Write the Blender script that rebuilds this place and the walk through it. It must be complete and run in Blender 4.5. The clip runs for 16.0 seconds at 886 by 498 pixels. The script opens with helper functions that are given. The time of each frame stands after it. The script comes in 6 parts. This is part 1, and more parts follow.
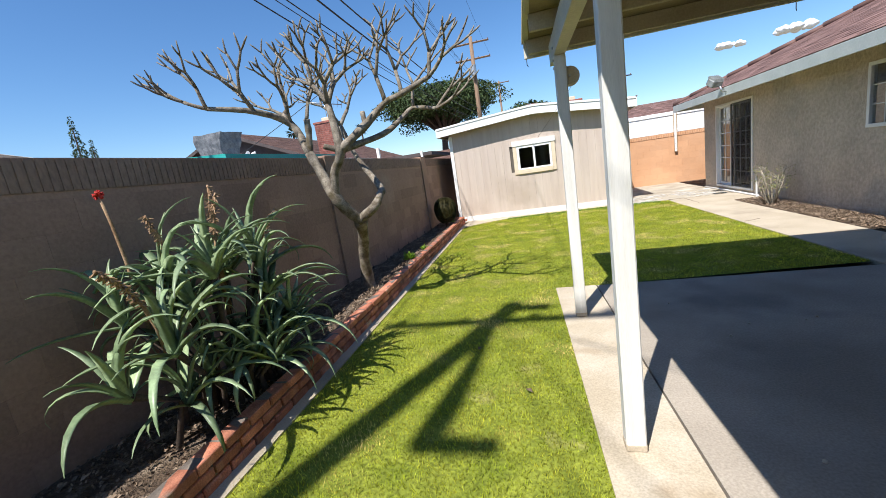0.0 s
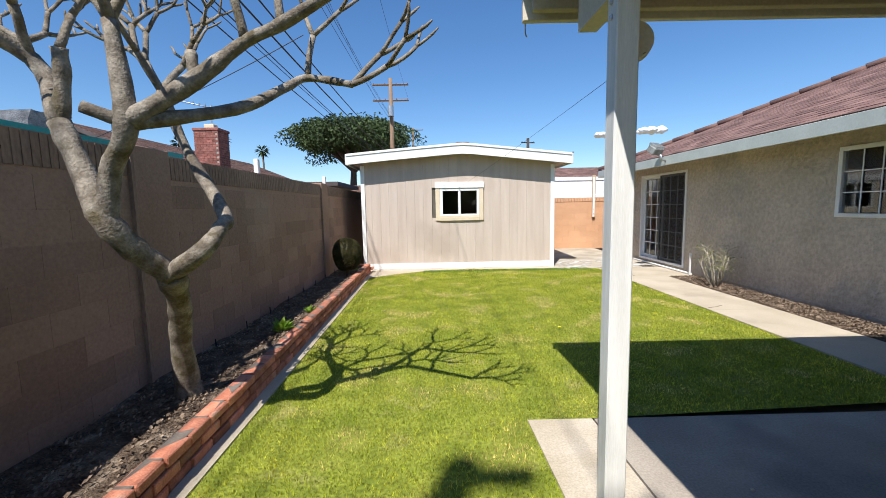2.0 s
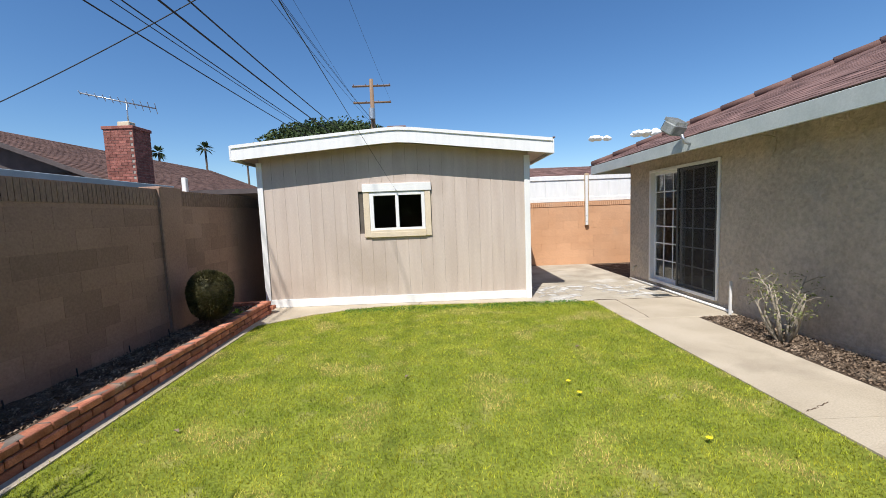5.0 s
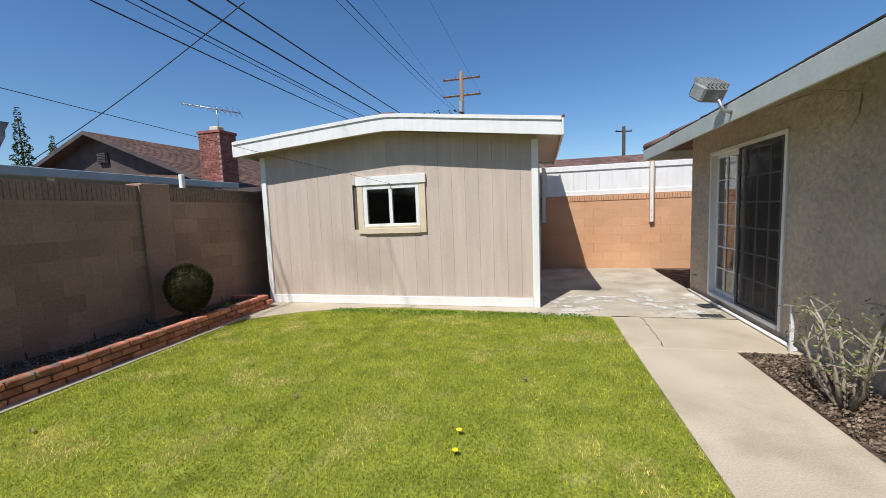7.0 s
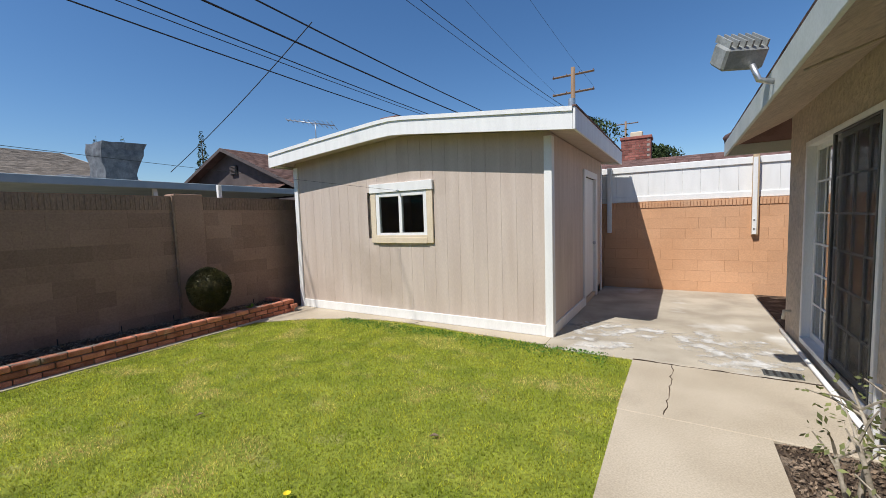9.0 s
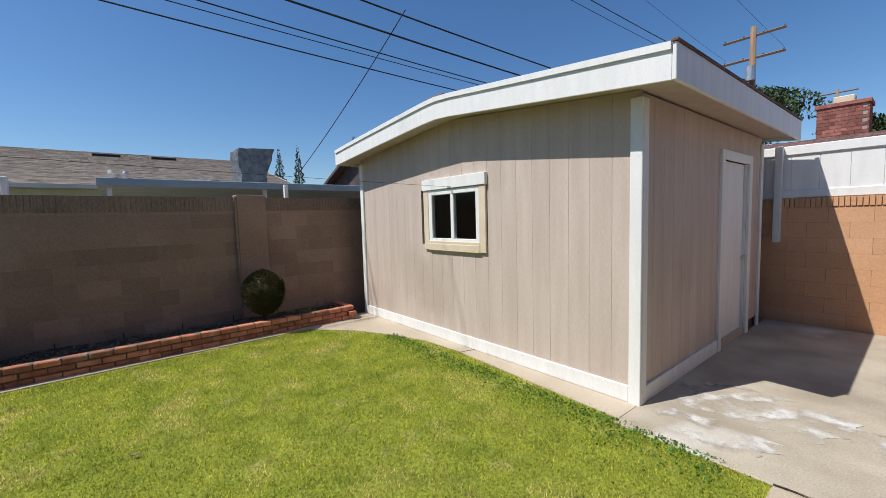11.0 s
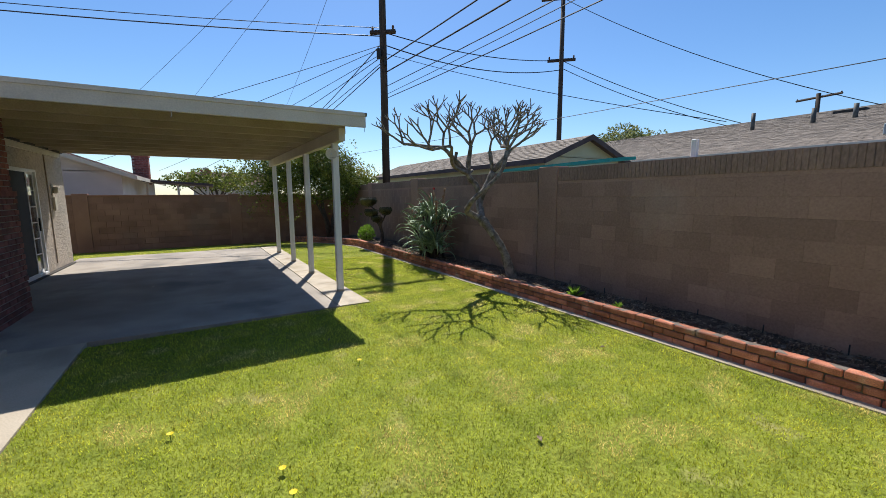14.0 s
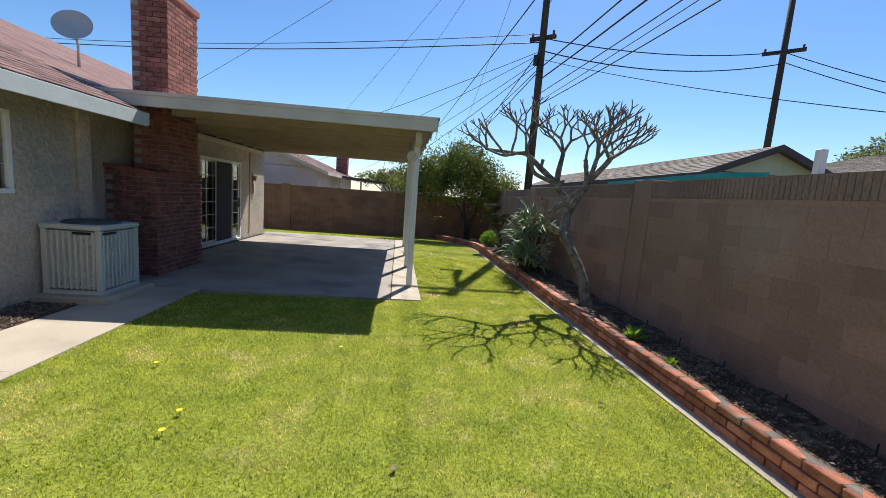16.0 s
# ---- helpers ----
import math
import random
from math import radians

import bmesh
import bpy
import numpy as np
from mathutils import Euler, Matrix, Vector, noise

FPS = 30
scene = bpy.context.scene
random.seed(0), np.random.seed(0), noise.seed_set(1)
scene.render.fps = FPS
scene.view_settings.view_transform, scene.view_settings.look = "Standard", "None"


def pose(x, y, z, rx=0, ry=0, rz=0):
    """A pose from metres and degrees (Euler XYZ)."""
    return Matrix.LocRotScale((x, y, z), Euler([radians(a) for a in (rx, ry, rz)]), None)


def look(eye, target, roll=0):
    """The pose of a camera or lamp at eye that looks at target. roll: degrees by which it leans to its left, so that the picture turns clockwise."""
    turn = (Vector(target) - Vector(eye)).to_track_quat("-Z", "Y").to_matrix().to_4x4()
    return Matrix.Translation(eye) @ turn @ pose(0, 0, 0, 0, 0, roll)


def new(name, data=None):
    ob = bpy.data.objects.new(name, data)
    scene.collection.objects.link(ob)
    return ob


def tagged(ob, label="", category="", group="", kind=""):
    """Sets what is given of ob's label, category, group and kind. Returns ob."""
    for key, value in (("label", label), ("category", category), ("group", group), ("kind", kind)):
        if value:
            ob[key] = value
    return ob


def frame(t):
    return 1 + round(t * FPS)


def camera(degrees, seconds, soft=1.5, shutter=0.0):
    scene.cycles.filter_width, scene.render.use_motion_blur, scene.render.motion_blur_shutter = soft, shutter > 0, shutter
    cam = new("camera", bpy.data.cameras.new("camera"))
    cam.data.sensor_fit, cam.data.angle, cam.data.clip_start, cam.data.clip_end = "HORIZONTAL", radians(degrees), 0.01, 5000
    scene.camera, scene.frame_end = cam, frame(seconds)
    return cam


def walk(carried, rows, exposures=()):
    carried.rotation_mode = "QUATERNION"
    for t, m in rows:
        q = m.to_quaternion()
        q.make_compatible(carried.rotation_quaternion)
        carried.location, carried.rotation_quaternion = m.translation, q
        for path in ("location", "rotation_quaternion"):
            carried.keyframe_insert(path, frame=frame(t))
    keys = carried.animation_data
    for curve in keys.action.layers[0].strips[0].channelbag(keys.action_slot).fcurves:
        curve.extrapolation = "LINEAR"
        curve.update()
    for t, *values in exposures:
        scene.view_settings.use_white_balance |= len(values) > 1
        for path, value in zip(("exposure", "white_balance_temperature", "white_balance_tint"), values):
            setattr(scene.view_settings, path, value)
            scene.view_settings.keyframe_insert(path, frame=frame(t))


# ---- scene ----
cam = camera(96.3, 16.0, soft=0.85)
PATH = [
    (0, (0.315, 0.123, 1.514), (-0.182, 2.024, 1.14), -8.6),
    (0.5, (0.13, 0.615, 1.495), (-0.017, 2.558, 1.045), -5.8),
    (1, (0.025, 1.107, 1.484), (-0.034, 3.078, 1.153), -2.7),
    (1.5, (-0.101, 1.617, 1.509), (-0.035, 3.603, 1.287), -1.8),
    (2, (-0.179, 2.144, 1.473), (-0.17, 4.133, 1.263), -1.1),
    (2.5, (-0.2, 2.656, 1.492), (-0.153, 4.649, 1.338), -1.0),
    (3, (-0.208, 3.155, 1.559), (-0.069, 5.145, 1.416), -1.7),
    (3.5, (-0.061, 3.653, 1.531), (0.158, 5.636, 1.394), -2.1),
    (6, (1.725, 5.308, 1.498), (1.508, 7.285, 1.292), -2.4),
    (6.5, (2.108, 5.475, 1.475), (1.77, 7.436, 1.272), -2.4),
    (7, (2.558, 5.706, 1.473), (2.071, 7.636, 1.281), -2.2),
    (7.5, (3.004, 5.882, 1.516), (2.358, 7.766, 1.334), -2.0),
    (8, (3.372, 6.175, 1.5), (2.59, 8.009, 1.34), -1.8),
    (10.5, (4.011, 7.96, 1.517), (2.593, 9.359, 1.344), -2.1),
    (11, (3.917, 8.424, 1.555), (2.371, 9.683, 1.4), -1.6),
    (11.5, (3.775, 8.871, 1.556), (2.131, 10.005, 1.448), -0.3),
    (12, (3.541, 9.279, 1.577), (1.701, 10.059, 1.484), 0.7),
    (12.5, (3.345, 9.688, 1.512), (1.353, 9.803, 1.378), 0.7),
    (13, (2.999, 9.865, 1.474), (1.098, 9.273, 1.287), 0.7),
    (13.5, (2.569, 10.03, 1.49), (1.039, 8.762, 1.263), -0.0),
    (14, (2.258, 10.091, 1.529), (1.271, 8.372, 1.261), -0.3),
    (14.5, (1.847, 10.14, 1.516), (1.067, 8.311, 1.306), 0.5),
    (15, (1.388, 10.265, 1.49), (0.748, 8.384, 1.266), 0.9),
    (15.5, (0.963, 10.387, 1.506), (0.503, 8.459, 1.247), 3.6),
    (16, (0.585, 10.462, 1.555), (0.424, 8.485, 1.296), 4.3),
]
walk(cam, [(t, look(eye, target, roll)) for t, eye, target, roll in PATH],
     exposures=((0, 0.58), (1, 0.58), (2, 0.48), (3.7, 0.36), (6.5, 0.14), (10, 0.03), (12.5, 0.02), (13.2, 0.2), (14, 0.32), (16, 0.42)))

# ---- light ----
SUN = Vector((-0.262, -0.65, 1.0)).normalized()
world = bpy.data.worlds.new("sky")
scene.world = world
world.use_nodes = True
wn = world.node_tree.nodes
wl = world.node_tree.links
sky = wn.new("ShaderNodeTexSky")
sky.sky_type = "NISHITA"
sky.sun_disc = False
sky.sun_elevation = math.asin(SUN.z)
sky.sun_rotation = math.atan2(SUN.x, SUN.y)
sky.air_density, sky.dust_density, sky.ozone_density = 1.0, 0.3, 5.0
wn["Background"].inputs["Strength"].default_value = 0.115
deep = wn.new("ShaderNodeHueSaturation")
deep.inputs["Hue"].default_value = 0.502
deep.inputs["Saturation"].default_value = 1.16
wl.new(sky.outputs[0], deep.inputs["Color"])
wl.new(deep.outputs[0], wn["Background"].inputs["Color"])
sun = new("sun", bpy.data.lights.new("sun", "SUN"))
sun.data.energy, sun.data.angle, sun.data.color = 5.0, radians(0.4), (1.0, 0.965, 0.92)
sun.matrix_world = look(SUN * 30, (0, 0, 0))


# ---- materials ----
def mat(name, c1, c2, scale=2.0, fine=60.0, rough=0.85, bump=0.3, grain=0.25, metal=0.0, vary=0.0, island=False, stretch=(1, 1, 1), spec=0.3, c3=None, spot=0.62, dist=0.004):
    """Two colours mixed by a broad noise, broken by a fine one, with a third for stains."""
    m = bpy.data.materials.new(name)
    m.use_nodes = True
    n, l = m.node_tree.nodes, m.node_tree.links
    b = n["Principled BSDF"]
    b.inputs["Roughness"].default_value = rough
    b.inputs["Metallic"].default_value = metal
    b.inputs["Specular IOR Level"].default_value = spec
    geo = n.new("ShaderNodeNewGeometry")
    mp = n.new("ShaderNodeMapping")
    mp.inputs["Scale"].default_value = stretch
    l.new(geo.outputs["Position"], mp.inputs["Vector"])
    big, small = n.new("ShaderNodeTexNoise"), n.new("ShaderNodeTexNoise")
    big.inputs["Scale"].default_value, big.inputs["Detail"].default_value = scale, 5
    small.inputs["Scale"].default_value, small.inputs["Detail"].default_value = fine, 4
    for x in (big, small):
        l.new(mp.outputs[0], x.inputs["Vector"])
    ramp = n.new("ShaderNodeValToRGB")
    ramp.color_ramp.elements[0].position, ramp.color_ramp.elements[1].position = 0.35, 0.65
    ramp.color_ramp.elements[0].color, ramp.color_ramp.elements[1].color = (*c1, 1), (*c2, 1)
    l.new(big.outputs["Fac"], ramp.inputs[0])
    col = ramp.outputs[0]
    if c3:
        st = n.new("ShaderNodeTexNoise")
        st.inputs["Scale"].default_value, st.inputs["Detail"].default_value = scale * 0.6, 7
        l.new(geo.outputs["Position"], st.inputs["Vector"])
        r3 = n.new("ShaderNodeValToRGB")
        r3.color_ramp.elements[0].position, r3.color_ramp.elements[1].position = spot, spot + 0.12
        l.new(st.outputs["Fac"], r3.inputs[0])
        mx = n.new("ShaderNodeMix")
        mx.data_type = "RGBA"
        l.new(r3.outputs[0], mx.inputs["Factor"])
        l.new(col, mx.inputs["A"])
        mx.inputs["B"].default_value = (*c3, 1)
        col = mx.outputs["Result"]
    hsv = n.new("ShaderNodeHueSaturation")
    l.new(col, hsv.inputs["Color"])
    rng = n.new("ShaderNodeMapRange")
    rng.inputs["From Min"].default_value, rng.inputs["From Max"].default_value = 0.3, 0.7
    rng.inputs["To Min"].default_value, rng.inputs["To Max"].default_value = 1 - grain, 1 + grain
    l.new(small.outputs["Fac"], rng.inputs["Value"])
    val = rng.outputs[0]
    if vary:
        rnd = geo.outputs["Random Per Island"] if island else n.new("ShaderNodeObjectInfo").outputs["Random"]
        r2 = n.new("ShaderNodeMapRange")
        r2.inputs["To Min"].default_value, r2.inputs["To Max"].default_value = 1 - vary, 1 + vary
        l.new(rnd, r2.inputs["Value"])
        mul = n.new("ShaderNodeMath")
        mul.operation = "MULTIPLY"
        l.new(val, mul.inputs[0]), l.new(r2.outputs[0], mul.inputs[1])
        val = mul.outputs[0]
    l.new(val, hsv.inputs["Value"])
    l.new(hsv.outputs[0], b.inputs["Base Color"])
    if bump:
        bp = n.new("ShaderNodeBump")
        bp.inputs["Strength"].default_value, bp.inputs["Distance"].default_value = bump, dist
        l.new(small.outputs["Fac"], bp.inputs["Height"])
        l.new(bp.outputs[0], b.inputs["Normal"])
    return m


STUCCO = mat("tan_stucco", (0.44, 0.375, 0.30), (0.54, 0.46, 0.37), 1.1, 20, 0.95, 1.0, 0.16, c3=(0.36, 0.335, 0.295), spot=0.55, dist=0.03)
SIDING = mat("beige_siding", (0.50, 0.41, 0.345), (0.56, 0.47, 0.40), 1.4, 45, 0.8, 0.35, 0.09, vary=0.03, stretch=(6, 6, 0.5), c3=(0.46, 0.375, 0.31), spot=0.58)
WALLP = mat("brown_block_paint", (0.29, 0.185, 0.135), (0.345, 0.225, 0.165), 1.3, 50, 0.9, 0.45, 0.12, vary=0.15, c3=(0.36, 0.255, 0.195), spot=0.6)
# south wall's block colour, deepened for the side turned from the sun
WALLS = mat("shade_side_block", (0.215, 0.115, 0.08), (0.29, 0.16, 0.112), 1.3, 50, 0.9, 0.45, 0.12, vary=0.12, island=True, c3=(0.24, 0.145, 0.11), spot=0.58)
RIB = mat("grey_brown_fluted_block", (0.23, 0.155, 0.115), (0.31, 0.21, 0.155), 2.2, 50, 0.95, 0.5, 0.2, stretch=(1, 1, 0.4))
WALLN = mat("orange_tan_block", (0.56, 0.31, 0.17), (0.62, 0.36, 0.21), 1.2, 60, 0.9, 0.35, 0.09, vary=0.05, c3=(0.50, 0.34, 0.23), spot=0.6)
CONC = mat("concrete", (0.42, 0.355, 0.265), (0.50, 0.43, 0.33), 1.5, 90, 0.9, 0.3, 0.14, c3=(0.34, 0.285, 0.215), spot=0.56)
CONCP = mat("pale_patched_concrete", (0.33, 0.285, 0.22), (0.48, 0.425, 0.335), 1.9, 90, 0.9, 0.3, 0.16, c3=(0.62, 0.60, 0.55), spot=0.59)
LIME = mat("white_lime_stain", (0.50, 0.465, 0.40), (0.72, 0.71, 0.68), 7.0, 60, 0.9, 0.3, 0.15, c3=(0.42, 0.37, 0.29), spot=0.56)
# stained concrete, base lowered to deepen the shade under the patio cover
SLABM = mat("shade_toned_patio_concrete", (0.29, 0.25, 0.205), (0.40, 0.35, 0.29), 1.3, 80, 0.85, 0.3, 0.16, c3=(0.22, 0.20, 0.175), spot=0.54)
EDGE = mat("weathered_edge_concrete", (0.44, 0.37, 0.27), (0.54, 0.47, 0.37), 3.0, 90, 0.9, 0.3, 0.16, c3=(0.36, 0.28, 0.19), spot=0.6)
BRICK = mat("red_brick", (0.40, 0.14, 0.082), (0.58, 0.235, 0.145), 9.0, 120, 0.9, 0.6, 0.25, vary=0.38, c3=(0.47, 0.33, 0.24), spot=0.60)
CHIMB = mat("chimney_brick", (0.15, 0.058, 0.05), (0.25, 0.105, 0.09), 9.0, 120, 0.9, 0.5, 0.2, vary=0.3, c3=(0.42, 0.27, 0.22), spot=0.64)
CHIMBI = mat("chimney_brick_far", (0.20, 0.07, 0.055), (0.31, 0.125, 0.098), 9.0, 120, 0.9, 0.5, 0.2, vary=0.3, island=True)
MORTAR = mat("mortar", (0.30, 0.27, 0.235), (0.37, 0.335, 0.29), 5.0, 120, 0.95, 0.4, 0.2)
MORTARD = mat("dark_mortar", (0.14, 0.115, 0.095), (0.21, 0.175, 0.145), 5.0, 120, 0.95, 0.4, 0.2)
SOIL = mat("dark_mulch_soil", (0.06, 0.04, 0.028), (0.14, 0.098, 0.066), 9.0, 70, 1.0, 1.0, 0.45, c3=(0.24, 0.185, 0.135), spot=0.53, dist=0.03)
MULCH = mat("wood_chips", (0.13, 0.09, 0.06), (0.28, 0.21, 0.15), 9.0, 60, 1.0, 0.3, 0.3, vary=0.4, island=True)
LAWN = mat("lawn_base", (0.15, 0.185, 0.02), (0.24, 0.27, 0.035), 4.5, 40, 1.0, 0.9, 0.35, c3=(0.30, 0.28, 0.09), spot=0.60, dist=0.02)
BLADE = mat("grass_blade", (0.32, 0.385, 0.03), (0.60, 0.58, 0.075), 3.0, 38, 0.6, 0, 0.45, vary=0.6, island=True, c3=(0.82, 0.66, 0.27), spot=0.54)
WEED = mat("clover_leaf", (0.09, 0.2, 0.03), (0.13, 0.27, 0.05), 6, 60, 0.6, 0, 0.2, vary=0.3, island=True)
GROUND = mat("far_ground", (0.16, 0.13, 0.09), (0.22, 0.19, 0.13), 0.3, 10, 1.0, 0.4, 0.2)
WHITE = mat("white_paint", (0.74, 0.735, 0.71), (0.80, 0.795, 0.77), 3.0, 60, 0.6, 0.25, 0.05, stretch=(4, 4, 0.6))
POSTW = mat("weathered_white_post", (0.66, 0.65, 0.61), (0.76, 0.75, 0.72), 4.0, 60, 0.75, 0.28, 0.06, stretch=(6, 6, 0.35), c3=(0.47, 0.42, 0.36), spot=0.68)
GREYF = mat("grey_green_fascia", (0.48, 0.52, 0.49), (0.55, 0.58, 0.55), 3, 60, 0.7, 0.2, 0.06)
CREAM = mat("cream_cover_paint", (0.55, 0.50, 0.40), (0.63, 0.58, 0.47), 2.0, 60, 0.75, 0.25, 0.08)
PLY = mat("stained_plywood", (0.20, 0.15, 0.08), (0.33, 0.26, 0.15), 1.6, 50, 0.85, 0.3, 0.14, stretch=(0.6, 4, 1), c3=(0.22, 0.18, 0.11), spot=0.60)
RAFT = mat("tan_rafter_paint", (0.40, 0.335, 0.235), (0.48, 0.41, 0.30), 2.0, 60, 0.8, 0.25, 0.1)
YTRIM = mat("cream_window_trim", (0.62, 0.51, 0.36), (0.69, 0.58, 0.43), 4, 60, 0.7, 0.3, 0.07)
SHINGLE = mat("brown_shingle", (0.15, 0.085, 0.072), (0.225, 0.135, 0.115), 3.0, 90, 0.95, 0.6, 0.25, vary=0.28)
SHINGLEI = mat("brown_shingle_field", (0.15, 0.085, 0.072), (0.225, 0.135, 0.115), 3.0, 90, 0.95, 0.6, 0.25, vary=0.28, island=True)
SHGREY = mat("grey_tan_shingle", (0.20, 0.165, 0.13), (0.28, 0.235, 0.19), 3.0, 60, 0.95, 0.5, 0.25, vary=0.25, island=True)
SHBROWN = mat("dark_brown_shingle", (0.115, 0.065, 0.05), (0.165, 0.095, 0.075), 3.0, 60, 0.95, 0.5, 0.25, vary=0.25, island=True)
DARKB = mat("dark_brown_paint", (0.075, 0.06, 0.058), (0.11, 0.088, 0.083), 2.0, 50, 0.8, 0.3, 0.12)
GREENP = mat("pale_green_paint", (0.50, 0.54, 0.36), (0.57, 0.60, 0.42), 1.2, 50, 0.85, 0.3, 0.06)
OFFW = mat("off_white_stucco", (0.52, 0.49, 0.44), (0.60, 0.57, 0.52), 1.2, 40, 0.9, 0.5, 0.08)
TEAL = mat("teal_tarp", (0.02, 0.30, 0.27), (0.04, 0.40, 0.36), 3, 60, 0.5, 0.3, 0.1)
BLUEG = mat("blue_grey_awning", (0.30, 0.36, 0.37), (0.38, 0.44, 0.45), 2, 60, 0.5, 0.15, 0.06)
TARP = mat("silver_grey_tarp", (0.09, 0.095, 0.105), (0.20, 0.205, 0.215), 5, 40, 0.45, 0.9, 0.2, dist=0.03)
BARK = mat("plumeria_bark", (0.14, 0.112, 0.082), (0.30, 0.26, 0.205), 13, 70, 0.9, 0.8, 0.25, c3=(0.12, 0.095, 0.055), spot=0.55, dist=0.008)
TRUNK = mat("dark_bark", (0.07, 0.052, 0.04), (0.12, 0.09, 0.07), 8, 60, 0.95, 0.8, 0.25)
POLEM = mat("creosote_pole", (0.045, 0.033, 0.026), (0.08, 0.06, 0.046), 2, 50, 0.9, 0.5, 0.2, stretch=(6, 6, 0.4))
POLEN = mat("brown_pole", (0.20, 0.13, 0.085), (0.28, 0.19, 0.125), 2, 50, 0.9, 0.5, 0.2, stretch=(6, 6, 0.4))
WIRE = mat("black_cable", (0.018, 0.018, 0.02), (0.03, 0.03, 0.032), 3, 50, 0.6, 0, 0.1)
ALOE = mat("aloe_leaf", (0.18, 0.26, 0.135), (0.35, 0.45, 0.25), 5, 60, 0.42, 0.15, 0.15, vary=0.3, spec=0.5, c3=(0.20, 0.29, 0.08), spot=0.64)
DRY = mat("dry_flower_stalk", (0.27, 0.16, 0.085), (0.37, 0.25, 0.15), 12, 90, 0.9, 0.8, 0.3)
REDFL = mat("red_flower", (0.42, 0.02, 0.02), (0.55, 0.05, 0.04), 20, 90, 0.7, 0.5, 0.2)
LEAFD = mat("dark_topiary_leaf", (0.042, 0.042, 0.016), (0.085, 0.075, 0.027), 6, 60, 0.6, 0, 0.25, vary=0.45, island=True, c3=(0.15, 0.12, 0.05), spot=0.6)
LEAFC = mat("citrus_leaf", (0.085, 0.12, 0.018), (0.22, 0.25, 0.04), 1.6, 60, 0.5, 0, 0.2, vary=0.45, island=True, c3=(0.30, 0.29, 0.05), spot=0.58)
LEAFP = mat("pine_needles", (0.028, 0.05, 0.016), (0.06, 0.09, 0.025), 0.5, 10, 0.7, 0, 0.2, vary=0.4, island=True)
LEAFB = mat("bright_leaf", (0.17, 0.30, 0.03), (0.26, 0.40, 0.05), 8, 60, 0.5, 0, 0.2, vary=0.3, island=True)
LEAFR = mat("dusty_rose_leaf", (0.16, 0.19, 0.07), (0.25, 0.26, 0.10), 8, 60, 0.6, 0, 0.2, vary=0.4, island=True)
ACM = mat("beige_grey_metal", (0.45, 0.475, 0.445), (0.51, 0.535, 0.50), 3, 60, 0.45, 0.05, 0.05, spec=0.5)
ACDARK = mat("dark_coil", (0.05, 0.055, 0.055), (0.09, 0.095, 0.09), 6, 120, 0.6, 0.4, 0.2)
STEEL = mat("galvanised_steel", (0.42, 0.43, 0.44), (0.52, 0.53, 0.54), 5, 60, 0.4, 0.1, 0.1, metal=0.8)
BLACK = mat("black_rubber", (0.015, 0.015, 0.016), (0.03, 0.03, 0.03), 5, 60, 0.6, 0.1, 0.1)
WOODB = mat("bare_wood", (0.46, 0.33, 0.2), (0.56, 0.42, 0.27), 4, 60, 0.8, 0.3, 0.15, stretch=(6, 6, 0.5))
# near-black on purpose: the gloom of unlit rooms is put into this colour
ROOM = mat("unlit_room_dark", (0.05, 0.045, 0.04), (0.075, 0.068, 0.06), 1, 30, 0.9, 0.1, 0.05)
YEL = mat("yellow_petal", (0.75, 0.55, 0.02), (0.85, 0.65, 0.03), 9, 60, 0.6, 0, 0.1)
CLOUDM = mat("cloud_white", (0.85, 0.87, 0.9), (0.95, 0.95, 0.95), 0.02, 1, 1.0, 0, 0.03)
CERAM = mat("brown_porcelain", (0.10, 0.05, 0.03), (0.14, 0.07, 0.05), 9, 60, 0.3, 0, 0.1)


def translucent(m, share):
    """Lets part of the light pass through thin leaves."""
    n, l = m.node_tree.nodes, m.node_tree.links
    b = n["Principled BSDF"]
    t = n.new("ShaderNodeBsdfTranslucent")
    mix = n.new("ShaderNodeMixShader")
    mix.inputs[0].default_value = share
    src = b.inputs["Base Color"].links[0].from_socket
    l.new(src, t.inputs["Color"])
    l.new(b.outputs[0], mix.inputs[1])
    l.new(t.outputs[0], mix.inputs[2])
    l.new(mix.outputs[0], n["Material Output"].inputs["Surface"])


for m_, s_ in ((BLADE, 0.62), (WEED, 0.4), (LEAFC, 0.28), (LEAFB, 0.45), (LEAFR, 0.35), (LEAFD, 0.06), (ALOE, 0.12)):
    translucent(m_, s_)

GLASS = bpy.data.materials.new("window_glass")
GLASS.use_nodes = True
gb = GLASS.node_tree.nodes["Principled BSDF"]
gb.inputs["Base Color"].default_value = (0.86, 0.9, 0.9, 1)
gb.inputs["Roughness"].default_value = 0.02
gb.inputs["Transmission Weight"].default_value = 1.0
gb.inputs["IOR"].default_value = 1.5


# ---- mesh helpers ----
def box(bm, x0, x1, y0, y1, z0, z1, bevel=0.0):
    v = [bm.verts.new(p) for p in ((x0, y0, z0), (x1, y0, z0), (x1, y1, z0), (x0, y1, z0), (x0, y0, z1), (x1, y0, z1), (x1, y1, z1), (x0, y1, z1))]
    f = [bm.faces.new([v[i] for i in q]) for q in ((3, 2, 1, 0), (4, 5, 6, 7), (0, 1, 5, 4), (1, 2, 6, 5), (2, 3, 7, 6), (3, 0, 4, 7))]
    if bevel:
        bmesh.ops.bevel(bm, geom=list({e for q in f for e in q.edges}), offset=bevel, segments=1, affect="EDGES")
    return v


